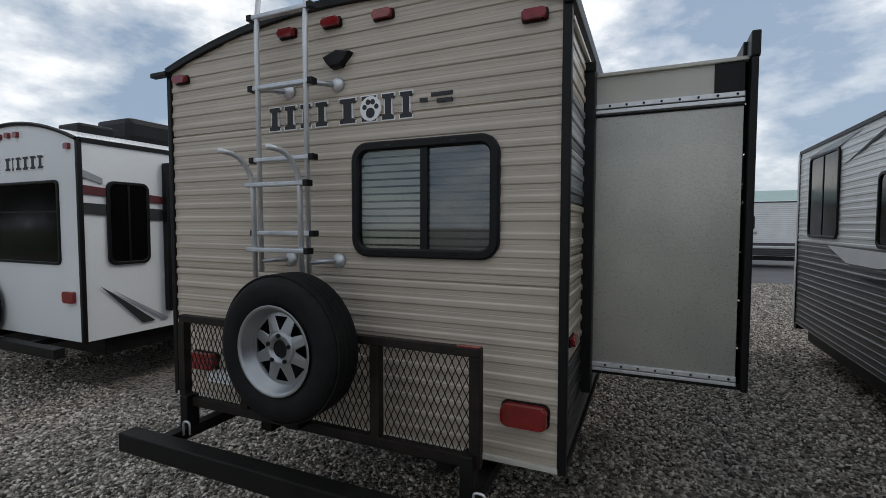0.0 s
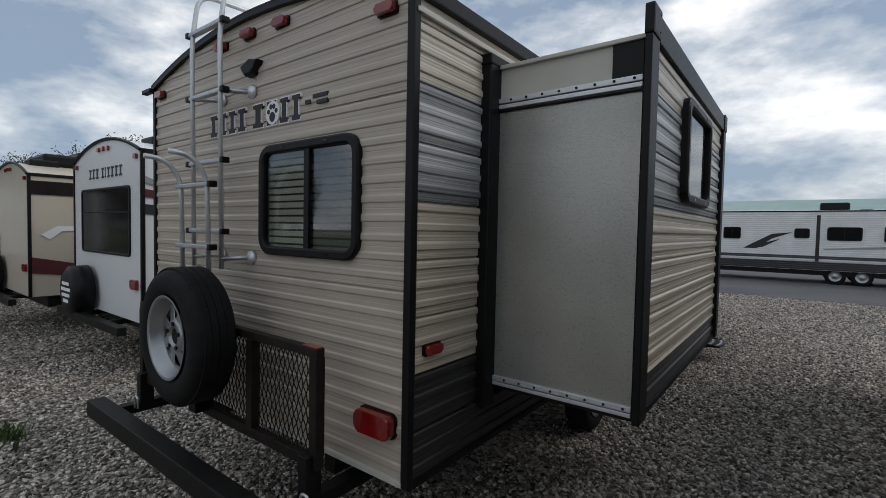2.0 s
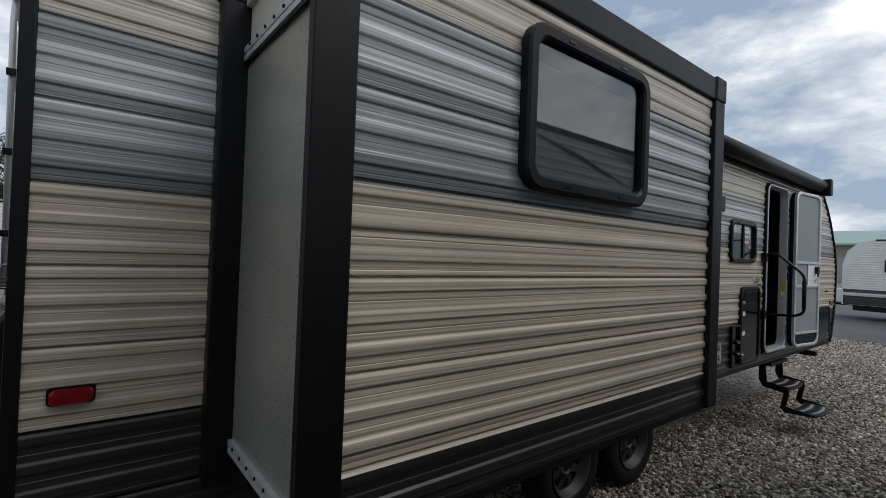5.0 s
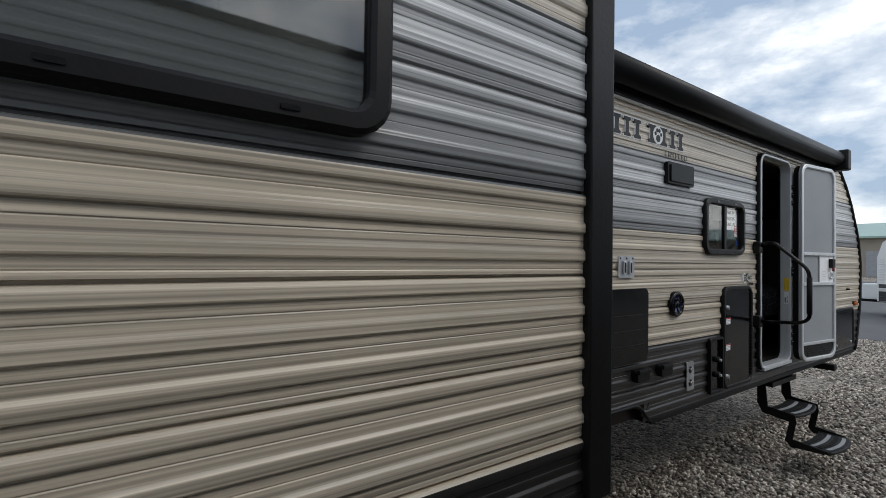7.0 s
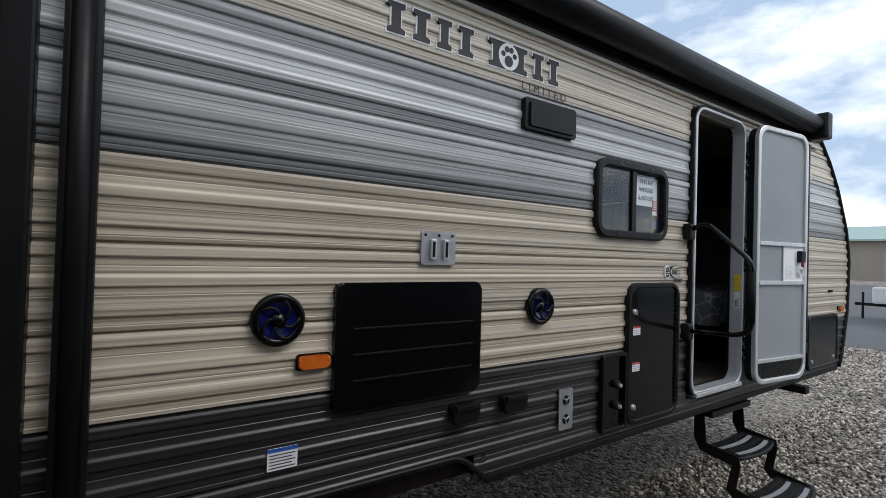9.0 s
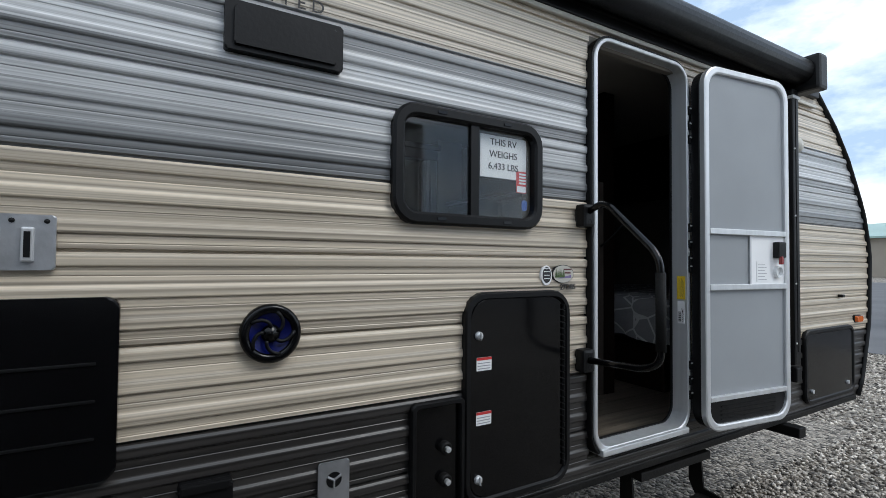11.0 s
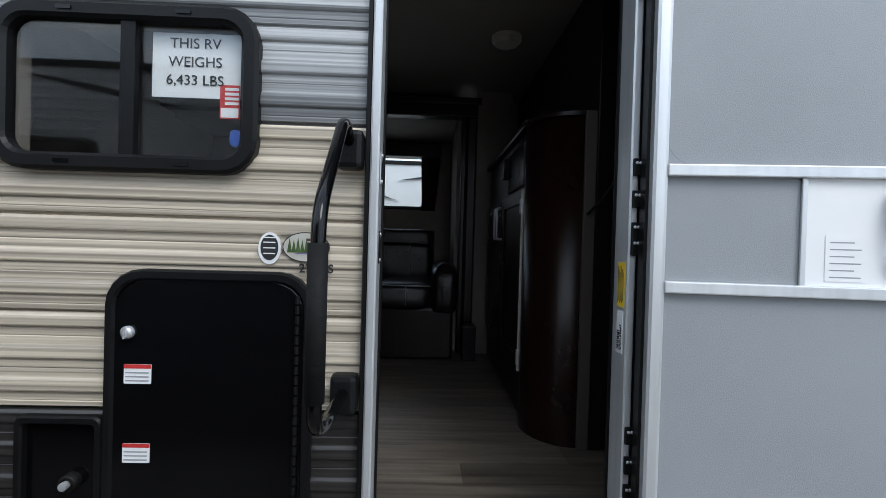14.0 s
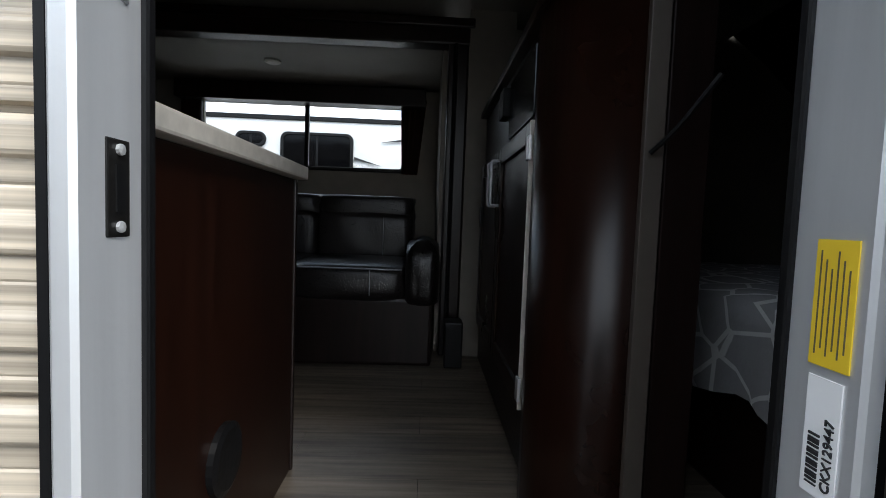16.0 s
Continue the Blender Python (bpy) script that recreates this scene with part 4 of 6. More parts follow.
# cargo door
cd = part("cargo_door", plate(B(), rrect(5.2868, 5.7452, 0.86, 1.575, 0.07), 0.0, 0.022, east(), 0.004), M_BLACKGLOSS, trailer, "tall glossy black baggage door")
part("door_frame", ring(B(), rrect(5.262, 5.77, 0.83, 1.602, 0.09), rrect(5.2868, 5.7452, 0.86, 1.575, 0.065), 0.0, 0.03, east(), 0.008), M_BLACK, cd)
for z in (1.445, 0.93):
    lk = part("lock", lathe(B(), ((0.016, 0.02), (0.016, 0.03), (0.010, 0.036), (0.001, 0.037)), (0, 5.3198, z), "x", 16), M_ALU, cd, smooth=True)
    part("lock_tab", box(B(), 0.033, 0.043, 5.3173, 5.3223, z - 0.014, z + 0.014, 0.002), M_ALU, lk)
for z in (1.342, 1.146):
    wl_ = part("warning_label", plate(B(), rrect(5.3116, 5.3776, z - 0.024, z + 0.024, 0.002), 0.022, 0.0235, east()), M_PAPER, cd)
    part("label_band", plate(B(), rrect(5.3116, 5.3776, z + 0.014, z + 0.024, 0.002), 0.0235, 0.0242, east()), M_REDINK, wl_)
    bm = B()
    for k in range(3):
        plate(bm, rrect(5.3157, 5.3719, z - 0.018 + k * 0.010, z - 0.015 + k * 0.010, 0.0005), 0.0235, 0.0241, east())
    part("small_print", bm, M_GREYDECAL, wl_)
for k in range(26):
    z = 0.90 + k * 0.025
    part("hinge_knuckle", tube(B(), [(0.028, 5.7328, z), (0.028, 5.7328, z + 0.02)], 0.006, 8), M_BLACK, cd)
# gas and cable box
gb = part("service_box", ring(B(), rrect(5.0524, 5.262, 0.83, 1.235, 0.02), rrect(5.0707, 5.2438, 0.85, 1.215, 0.012), 0.0, 0.03, east(), 0.006), M_BLACK, trailer, "recessed black service box with sockets")
part("box_back", plate(B(), rrect(5.0661, 5.2483, 0.845, 1.22, 0.01), 0.0, 0.008, east()), M_BLACKGLOSS, gb)
for z in (1.07, 0.96):
    part("socket", lathe(B(), ((0.022, 0.008), (0.022, 0.03), (0.014, 0.036), (0.012, 0.025), (0.001, 0.025)), (0, 5.1846, z), "x", 16), M_FRAME, gb, smooth=True)
    part("valve", lathe(B(), ((0.010, 0.03), (0.010, 0.046), (0.001, 0.047)), (0, 5.1846, z), "x", 12), M_ALU, gb)
# front baggage door
fd = part("front_cargo_door", plate(B(), rrect(7.8115, 8.4735, 0.86, 1.27, 0.05), 0.0, 0.022, east(), 0.004), M_BLACKGLOSS, trailer, "glossy black front baggage door")
part("door_frame", ring(B(), rrect(7.785, 8.5, 0.83, 1.30, 0.07), rrect(7.8115, 8.4735, 0.86, 1.27, 0.045), 0.0, 0.028, east(), 0.008), M_BLACK, fd)
for y in (7.8733, 8.3852):
    part("lock", lathe(B(), ((0.014, 0.02), (0.014, 0.032), (0.001, 0.034)), (0, y, 0.91), "x", 12), M_ALU, fd)
part("porch_light", lathe(B(), ((0.05, 0.0), (0.05, 0.02), (0.035, 0.04), (0.001, 0.045)), (0, 7.725, 2.46), "x", 18), M_CREAM, trailer, smooth=True)
part("hook", box(B(), 0.0, 0.03, 8.3146, 8.3499, 1.49, 1.51, 0.004), M_BLACK, trailer)

# ---- entry door ----
jamb = part("door_frame", ring(B(), rrect(5.8888, 6.5887, 0.8707, 2.7167, 0.13, 8), rrect(5.9025, 6.5757, 0.8924, 2.7044, 0.11, 8), -0.02, 0.030, east(), 0.006), M_BLACK, trailer, "rounded entry door frame")
part("door_jamb", ring(B(), rrect(5.9025, 6.5757, 0.8924, 2.7044, 0.11, 8), rrect(5.925, 6.5548, 0.9225, 2.6852, 0.085, 8), -0.05, 0.036, east(), 0.004), M_ALU, jamb, "bare aluminium jamb")
part("door_seal", ring(B(), rrect(5.924, 6.5554, 0.9216, 2.6861, 0.085, 8), rrect(5.9316, 6.5487, 0.9291, 2.6784, 0.08, 8), -0.058, -0.046, east(), 0.003), M_BLACK, jamb)
part("threshold", box(B(), -0.05, 0.05, 5.9393, 6.5411, 0.8924, 0.9197, 0.005), M_ALU, jamb)
for z in (1.671, 1.872):
    st = part("strike_plate", box(B(), -0.028, 0.002, 5.9216, 5.9269, z - 0.042, z + 0.042, 0.002), M_FRAME if z < 1.7698 else M_GALV, jamb)
    part("strike_slot", box(B(), -0.020, -0.008, 5.9269, 5.9283, z - 0.02, z + 0.02), M_BLACK, st)
    for dz in (-0.033, 0.033):
        part("screw", lathe(B(), ((0.0, 5.9307), (0.005, 5.9297), (0.005, 5.9259)), (-0.013, 0, z + dz), "y", 8), M_ALU, st)
yl = part("yellow_label", box(B(), -0.020, 0.022, 6.553, 6.5546, 1.535, 1.65), M_YELLOW, jamb)
bm = B()
for k in range(6):
    box(bm, -0.014 + k * 0.006, -0.0134 + k * 0.006, 6.5518, 6.5531, 1.545 + 0.006 * (k % 2), 1.64 - 0.008 * (k % 3))
part("small_print", bm, M_TRIMWOOD, yl)
wlab = part("serial_label", box(B(), -0.018, 0.018, 6.553, 6.5546, 1.415, 1.525), M_PAPER, jamb)
bm = B()
for k in range(14):
    box(bm, -0.012, 0.000, 6.5518, 6.5531, 1.425 + k * 0.0035, 1.4264 + k * 0.0035 + 0.0009 * (k % 3))
part("bar_code", bm, M_INK, wlab)
words("CKX129447", 0.013, wlab, M_INK, Matrix(((0, -1, 0, 0.010), (0, 0, -1, 6.5521), (1, 0, 0, 1.457), (0, 0, 0, 1))))
# screen door, folded open against the wall, with its solid door behind
sd = part("entry_door", plate(B(), rrect(6.5927, 7.2306, 0.9084, 2.6804, 0.10, 8), 0.045, 0.085, east(), 0.004), M_BLACK, trailer, "entry door folded back, with screen door")
part("screen_frame", ring(B(), rrect(6.6, 7.245, 0.899, 2.69, 0.10, 8), rrect(6.6337, 7.2113, 0.9319, 2.6563, 0.08, 8), 0.086, 0.115, east(), 0.004), M_ALU, sd)
for z in (1.598, 1.873):
    part("cross_bar", box(B(), 0.088, 0.116, 6.6337, 7.2113, z - 0.014, z + 0.014, 0.003), M_ALU, sd)
part("screen_upper", plate(B(), rrect(6.6337, 7.2113, 1.8865, 2.6563, 0.07, 8), 0.09, 0.098, east()), M_SCREEN, sd)
part("screen_upper_foot", plate(B(), rrect(6.6337, 7.2113, 1.8865, 2.1408, 0.004), 0.089, 0.0972, east()), M_SCREEN, sd)
part("screen_lower", plate(B(), rrect(6.6337, 7.2113, 1.0645, 1.5843, 0.005), 0.09, 0.098, east()), M_SCREEN, sd)
part("screen_middle", plate(B(), rrect(6.6337, 6.9369, 1.6098, 1.8612, 0.005), 0.09, 0.098, east()), M_SCREEN, sd)
part("kick_plate", plate(B(), rrect(6.6337, 7.2113, 0.9319, 1.045, 0.02), 0.09, 0.10, east()), M_BLACK, sd)
part("kick_rail", box(B(), 0.088, 0.114, 6.6337, 7.2113, 1.045, 1.0694, 0.003), M_ALU, sd)
for k in range(4):
    part("kick_louvre", box(B(), 0.10, 0.104, 6.7203, 7.1343, 0.9508 + k * 0.02, 0.9564 + k * 0.02), M_BLACK, sd)
hp = part("hatch_panel", plate(B(), rrect(6.9418, 7.2113, 1.6098, 1.8612, 0.005), 0.092, 0.102, east()), M_PAPER, sd, "white sliding hatch by the latch")
part("hatch_edge", box(B(), 0.10, 0.107, 6.935, 6.9466, 1.6107, 1.8603, 0.002), M_ALU, sd)
part("latch", box(B(), 0.102, 0.135, 7.1199, 7.1824, 1.7461, 1.8307, 0.008), M_BLACK, hp)
part("latch_lever", box(B(), 0.125, 0.142, 7.1295, 7.1487, 1.7122, 1.7545, 0.004), M_RED, hp)
part("latch_ring", lathe(B(), ((0.032, 0.102), (0.032, 0.12), (0.024, 0.12), (0.024, 0.102)), (0, 7.1535, 1.6742), "x", 20), M_WHITE, hp)
part("card", plate(B(), rrect(6.9899, 7.0765, 1.6234, 1.7292, 0.003), 0.102, 0.104, east()), M_PAPER, hp)
bm = B()
for k in range(6):
    plate(bm, rrect(6.9995, 7.0669 - 0.015 * (k % 2), 1.6318 + k * 0.016, 1.6344 + k * 0.016, 0.0005), 0.104, 0.1045, east())
part("small_print", bm, M_GREYDECAL, hp)
for z in (1.07, 1.14, 1.215, 1.69, 1.73, 1.81, 1.89, 2.33, 2.40, 2.475):
    hg = part("hinge", tube(B(), [(0.065, 6.5893, z - 0.028), (0.065, 6.5893, z + 0.028)], 0.014, 10), M_BLACK, jamb)
    part("hinge_leaf", box(B(), 0.036, 0.045, 6.5588, 6.5893, z - 0.022, z + 0.022, 0.003), M_BLACK, hg)
    for y in (6.5661, 6.5746):
        part("screw", lathe(B(), ((0.0, 0.049), (0.004, 0.047), (0.004, 0.044)), (0, y, z + 0.01), "x", 8), M_ALU, hg)
sd.matrix_basis = Matrix.Translation((0.07, 6.5802, 0)) @ Matrix.Rotation(radians(-7), 4, "Z") @ Matrix.Translation((-0.07, -6.6, 0))
# hand rail
hb = part("hand_rail", tube(B(), arc([(0.045, 5.853, 1.925), (0.13, 5.855, 1.962), (0.375, 5.86, 1.735), (0.375, 5.86, 1.36), (0.31, 5.858, 1.325), (0.045, 5.853, 1.31)], 0.06, 6), 0.0135, 12), M_BLACKGLOSS, trailer, "black swing-out grab handle with foam sleeve", True)
part("foam_sleeve", tube(B(), [(0.375, 5.86, 1.68), (0.375, 5.86, 1.40)], 0.018, 14), M_RUBBER, hb, smooth=True)
for z in (1.913, 1.31):
    mt = part("rail_mount", box(B(), 0.0, 0.055, 5.82, 5.886, z - 0.052, z + 0.045, 0.014), M_BLACK, hb)
    for dz in (-0.028, 0.018):
        part("bolt_hole", lathe(B(), ((0.009, 0.0565), (0.007, 0.052), (0.001, 0.052)), (0, 5.853, z + dz), "x", 12), M_BLACKGLOSS, mt)
# folding steps
stp = part("folding_step", box(B(), -0.30, 0.0, 6.25, 6.80, 0.70, 0.74, 0.004), M_FRAME, trailer, "two-tread folding steel entry step")
for x, z in ((0.05, 0.50), (0.29, 0.27)):
    def bow(t):
        return 0.045 * (1 - (2 * t - 1) ** 2)
    n = 10
    edge = [(x + 0.09 + bow(k / n), 6.26 + 0.54 * k / n) for k in range(n + 1)]
    back = [(x - 0.12 + bow(k / n) * 0.6, 6.26 + 0.54 * k / n) for k in range(n + 1)]
    tr_ = part("tread", plate(B(), edge + back[::-1], z - 0.022, z, lambda u, v, d: (u, v, d)), M_FRAME, stp)
    for q in range(4):
        f0, f1 = 0.08 + q * 0.235, 0.20 + q * 0.235
        row = lambda f: [(a[0] * f + b[0] * (1 - f), a[1]) for a, b in zip(edge, back)][1:-1]
        part("grip_strip", plate(B(), row(f1) + row(f0)[::-1], z, z + 0.004, lambda u, v, d: (u, v, d)), M_GREYDECAL if q % 2 else M_RUBBER, tr_)
    part("tread_lip", tube(B(), [(u, v, z - 0.014) for u, v in edge], 0.013, 8), M_FRAME, tr_, smooth=True)
for y in (6.255, 6.805):
    link = [(-0.12, 0.76), (-0.06, 0.76), (-0.04, 0.53), (0.16, 0.505), (0.17, 0.45), (0.145, 0.30), (0.36, 0.275), (0.36, 0.245), (0.13, 0.235), (0.09, 0.28), (0.12, 0.44), (-0.08, 0.47), (-0.12, 0.55)]
    part("step_link", plate(B(), link, y - 0.006, y + 0.006, lambda u, v, d: (u, d, v)), M_FRAME, stp)
part("stabiliser_jack", box(B(), -0.35, 0.10, 7.5171, 7.5986, 0.70, 0.76, 0.008), M_FRAME, trailer)
# awning
aw = part("awning", tube(B(), [(0.10, 3.0, 2.86), (0.10, 7.5714, 2.86)], 0.075, 20), M_BLACK, trailer, "rolled black awning along the roof edge", True)
part("end_cap", box(B(), 0.0, 0.20, 7.5714, 7.68, 2.74, 2.95, 0.02), M_BLACK, aw)
part("awning_rail", box(B(), 0.012, 0.03, 2.8, 7.6257, 2.755, 2.80, 0.003), M_BLACK, aw)
arm = part("awning_arm", box(B(), 0.012, 0.085, 7.515, 7.59, 1.12, 2.76, 0.012), M_BLACK, trailer, "black folded awning arm")
part("arm_groove", box(B(), 0.085, 0.088, 7.545, 7.56, 1.2, 2.7), M_FRAME, arm)
part("arm_foot", box(B(), 0.0, 0.09, 7.52, 7.585, 1.02, 1.11, 0.012), M_BLACK, arm)
part("arm_band", box(B(), 0.010, 0.09, 7.511, 7.594, 2.70, 2.72, 0.003), M_ALU, arm)
for z in (1.25, 1.6, 2.0, 2.4):
    part("screw", lathe(B(), ((0.0, 0.091), (0.006, 0.089), (0.006, 0.084)), (0, 7.53, z), "x", 8), M_ALU, arm)

# ---- inside the trailer ----
fl = [o for o in trailer.children if o.name.startswith("trailer_floor")][0]
for i in range(16):
    x0 = -2.40 + i * 0.1465
    y = 4.15 - 0.4 * ((i * 7) % 3)
    while y < 8.48:
        a, b = max(4.15, y), min(8.48, y + 1.22)
        if b - a > 0.05:
            part("floor_plank", box(B(), x0 + 0.0008, x0 + 0.1457, a + 0.0008, b - 0.0008, 0.871, 0.889), M_PLANK, fl)
        y += 1.22
part("rear_partition", box(B(), -2.40, -0.05, 4.08, 4.12, 0.87, 2.95), M_WALLPAPER, trailer)
part("front_partition", box(B(), -2.40, -0.05, 8.50, 8.53, 0.87, 2.4), M_WALLPAPER, trailer)
# far slide shell
fs = part("far_slide_out", box(B(), -3.22, -2.43, 4.05, 6.28, 0.84, 0.89), M_WALLPAPER, trailer, "slide-out room with a sofa and wide window")
part("slide_roof", box(B(), -3.22, -2.42, 4.05, 6.28, 2.70, 2.75), M_WALLPAPER, fs)
for y in (4.02, 6.25):
    part("slide_end_wall", box(B(), -3.22, -2.30, y, y + 0.03, 0.84, 2.75), M_WALLPAPER, fs)
for a, b, z0, z1 in ((4.05, 4.5, 0.89, 2.70), (5.98, 6.25, 0.89, 2.70), (4.5, 5.98, 0.89, 2.025), (4.5, 5.98, 2.475, 2.70)):
    part("slide_wall", box(B(), -3.22, -3.17, a, b, z0, z1), M_WALLPAPER, fs)
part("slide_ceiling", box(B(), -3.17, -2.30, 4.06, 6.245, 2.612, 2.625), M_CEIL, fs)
fw = part("sofa_window", ring(B(), rrect(4.47, 6.01, 1.995, 2.505, 0.03), rrect(4.50, 5.98, 2.025, 2.475, 0.02), -0.02, 0.02, lambda u, v, d: (-3.17 + d, u, v)), M_BLACK, fs)
part("window_bar", box(B(), -3.195, -3.165, 5.252, 5.282, 2.025, 2.475, 0.003), M_BLACK, fw)
for a, b in ((4.5, 5.265), (5.265, 5.98)):
    pg = part("pane", box(B(), -3.195, -3.191, a, b, 2.015, 2.485), M_GLASS, fw)
    pg.visible_shadow = False
part("window_valance", box(B(), -3.17, -3.05, 4.35, 6.15, 2.47, 2.60, 0.01), M_DWOOD, fs)
header = part("slide_header", box(B(), -2.32, -2.20, 4.0, 6.40, 2.612, 2.715, 0.01), M_DWOOD, fs)
part("header_lip", box(B(), -2.22, -2.185, 4.0, 6.415, 2.70, 2.75, 0.008), M_DWOOD, header)
part("slide_post", box(B(), -2.36, -2.20, 6.275, 6.385, 0.89, 2.612, 0.01), M_DWOOD, fs)
part("post_bead", tube(B(), [(-2.195, 6.315, 0.9), (-2.195, 6.315, 2.612)], 0.012, 8), M_BLACK, fs)
part("slide_lamp", lathe(B(), ((0.05, 2.612), (0.05, 2.602), (0.035, 2.594), (0.001, 2.594)), (-2.62, 5.19, 0), "z", 18), M_CREAM, fs)
for y0, y1 in ((5.965, 6.155), (4.36, 4.52)):
    bm = B()
    n = 14
    top = [bm.verts.new((-3.14 + 0.02 * math.sin(k * 2.4), y0 + (y1 - y0) * k / n, 2.53)) for k in range(n + 1)]
    low = [bm.verts.new((-3.13 + 0.024 * math.sin(k * 2.4 + 0.4), y0 + 0.02 * (y0 > 5) + (y1 - y0) * 0.62 * k / n, 1.985)) for k in range(n + 1)]
    for k in range(n):
        bm.faces.new((top[k], top[k + 1], low[k + 1], low[k]))
    bmesh.ops.solidify(bm, geom=bm.faces, thickness=0.004)
    part("curtain", bm, M_CURTAIN, fs, smooth=True)
# beige wall panel between the slide and the wardrobe
part("wall_panel", box(B(), -2.43, -2.20, 6.387, 6.64, 0.89, 2.80), M_WALLPAPER, trailer)
# curved ceiling inside and its lamps
bm = B()
xs2 = [-2.42 + i * 0.1965 for i in range(13)]
for a, b in zip(xs2, xs2[1:]):
    vs = [bm.verts.new(p) for p in ((a, 4.1, roof_z(a) - 0.05), (b, 4.1, roof_z(b) - 0.05), (b, 7.95, roof_z(b) - 0.05), (a, 7.95, roof_z(a) - 0.05))]
    bm.faces.new(vs)
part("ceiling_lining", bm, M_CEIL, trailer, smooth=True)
bm = B()
rows = [[bm.verts.new((x, nose(z) - 0.05, z)) for x in (-2.42, -0.05)] for z in np.linspace(2.2, 2.86, 8)]
for a, b in zip(rows, rows[1:]):
    bm.faces.new((a[0], a[1], b[1], b[0]))
part("nose_lining", bm, M_DWOOD, trailer, smooth=True)
for x, y in ((-1.3, 6.44), (-1.75, 5.6)):
    part("ceiling_lamp", lathe(B(), ((0.08, 2.80), (0.08, 2.775), (0.06, 2.755), (0.001, 2.75)), (x, y, 0), "z", 20), M_CREAM, trailer)


def cushion(x0, x1, y0, y1, z0, z1, puff, seed):
    """A padded leather block: rounded, bulging and slightly creased."""
    bm = B()
    bmesh.ops.create_cube(bm, size=1.0)
    bmesh.ops.subdivide_edges(bm, edges=bm.edges[:], cuts=9, use_grid_fill=True)
    for v in bm.verts:
        p = v.co * 2
        q = Vector((p.x * math.sqrt(max(0, 1 - p.y ** 4 * 0.16 - p.z ** 4 * 0.16)), p.y * math.sqrt(max(0, 1 - p.x ** 4 * 0.05 - p.z ** 4 * 0.05)), p.z * math.sqrt(max(0, 1 - p.x ** 4 * 0.18 - p.y ** 4 * 0.10))))
        wrinkle = noise.noise((p.x * 1.2 + seed, p.y * 4.0, p.z * 1.3)) * puff
        q += p.normalized() * wrinkle
        v.co = ((x0 + x1) / 2 + q.x * (x1 - x0) / 2, (y0 + y1) / 2 + q.y * (y1 - y0) / 2, (z0 + z1) / 2 + q.z * (z1 - z0) / 2)
    return bm


def sofa():
    ob = thing("sofa", "black leather reclining sofa with pale stitched seams", "sofa", (-2.5, 5.2, 0.89))
    part("base", box(B(), -2.90, -1.99, 4.25, 6.235, 0.89, 1.245, 0.02), M_DWOOD, ob)
    for i in range(3):
        a = 4.27 + i * 0.61
        part("seat_cushion", cushion(-2.75, -1.95, a, a + 0.612, 1.22, 1.415, 0.03, i), M_LEATHER, ob, smooth=True)
        part("back_cushion", cushion(-2.98, -2.62, a, a + 0.612, 1.36, 1.70, 0.04, i + 5), M_LEATHER, ob, smooth=True)
        part("head_roll", cushion(-3.00, -2.64, a, a + 0.612, 1.63, 1.80, 0.06, i + 9), M_LEATHER, ob, smooth=True)
        part("seam", tube(B(), [(-1.955, a + 0.03, 1.395), (-1.945, a + 0.3, 1.398), (-1.955, a + 0.58, 1.395)], 0.004, 6), M_GREYDECAL, ob)
        part("seam", tube(B(), [(-1.952, a + 0.42, 1.26), (-1.948, a + 0.42, 1.39)], 0.003, 6), M_GREYDECAL, ob)
        part("seam", tube(B(), [(-2.615, a + 0.42, 1.42), (-2.612, a + 0.42, 1.66)], 0.003, 6), M_GREYDECAL, ob)
    part("armrest", cushion(-2.85, -1.93, 6.085, 6.262, 1.20, 1.53, 0.03, 20), M_LEATHER, ob, smooth=True)
    part("arm_roll", tube(B(), [(-2.8, 6.175, 1.47), (-1.96, 6.175, 1.47)], 0.075, 14), M_LEATHER, ob, smooth=True)
    part("cup_box", box(B(), -2.10, -1.97, 6.30, 6.395, 0.89, 1.13, 0.01), M_BLACK, ob)
    return ob


sofa()


def counter():
    ob = thing("kitchen_cabinet", "dark cherry wood kitchen base cabinet with beige top", "cabinet", (-0.5, 5.4, 0.89))
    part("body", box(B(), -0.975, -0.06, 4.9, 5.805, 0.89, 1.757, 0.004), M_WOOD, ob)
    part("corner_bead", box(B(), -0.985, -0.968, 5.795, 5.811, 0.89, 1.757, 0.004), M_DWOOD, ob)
    part("worktop", box(B(), -1.01, -0.055, 4.88, 5.835, 1.758, 1.796, 0.006), M_TOP, ob)
    part("vent_grille", lathe(B(), ((0.07, 5.805), (0.07, 5.817), (0.058, 5.822), (0.001, 5.822)), (-0.505, 0, 1.172), "y", 22), M_BLACK, ob)
    return ob


counter()


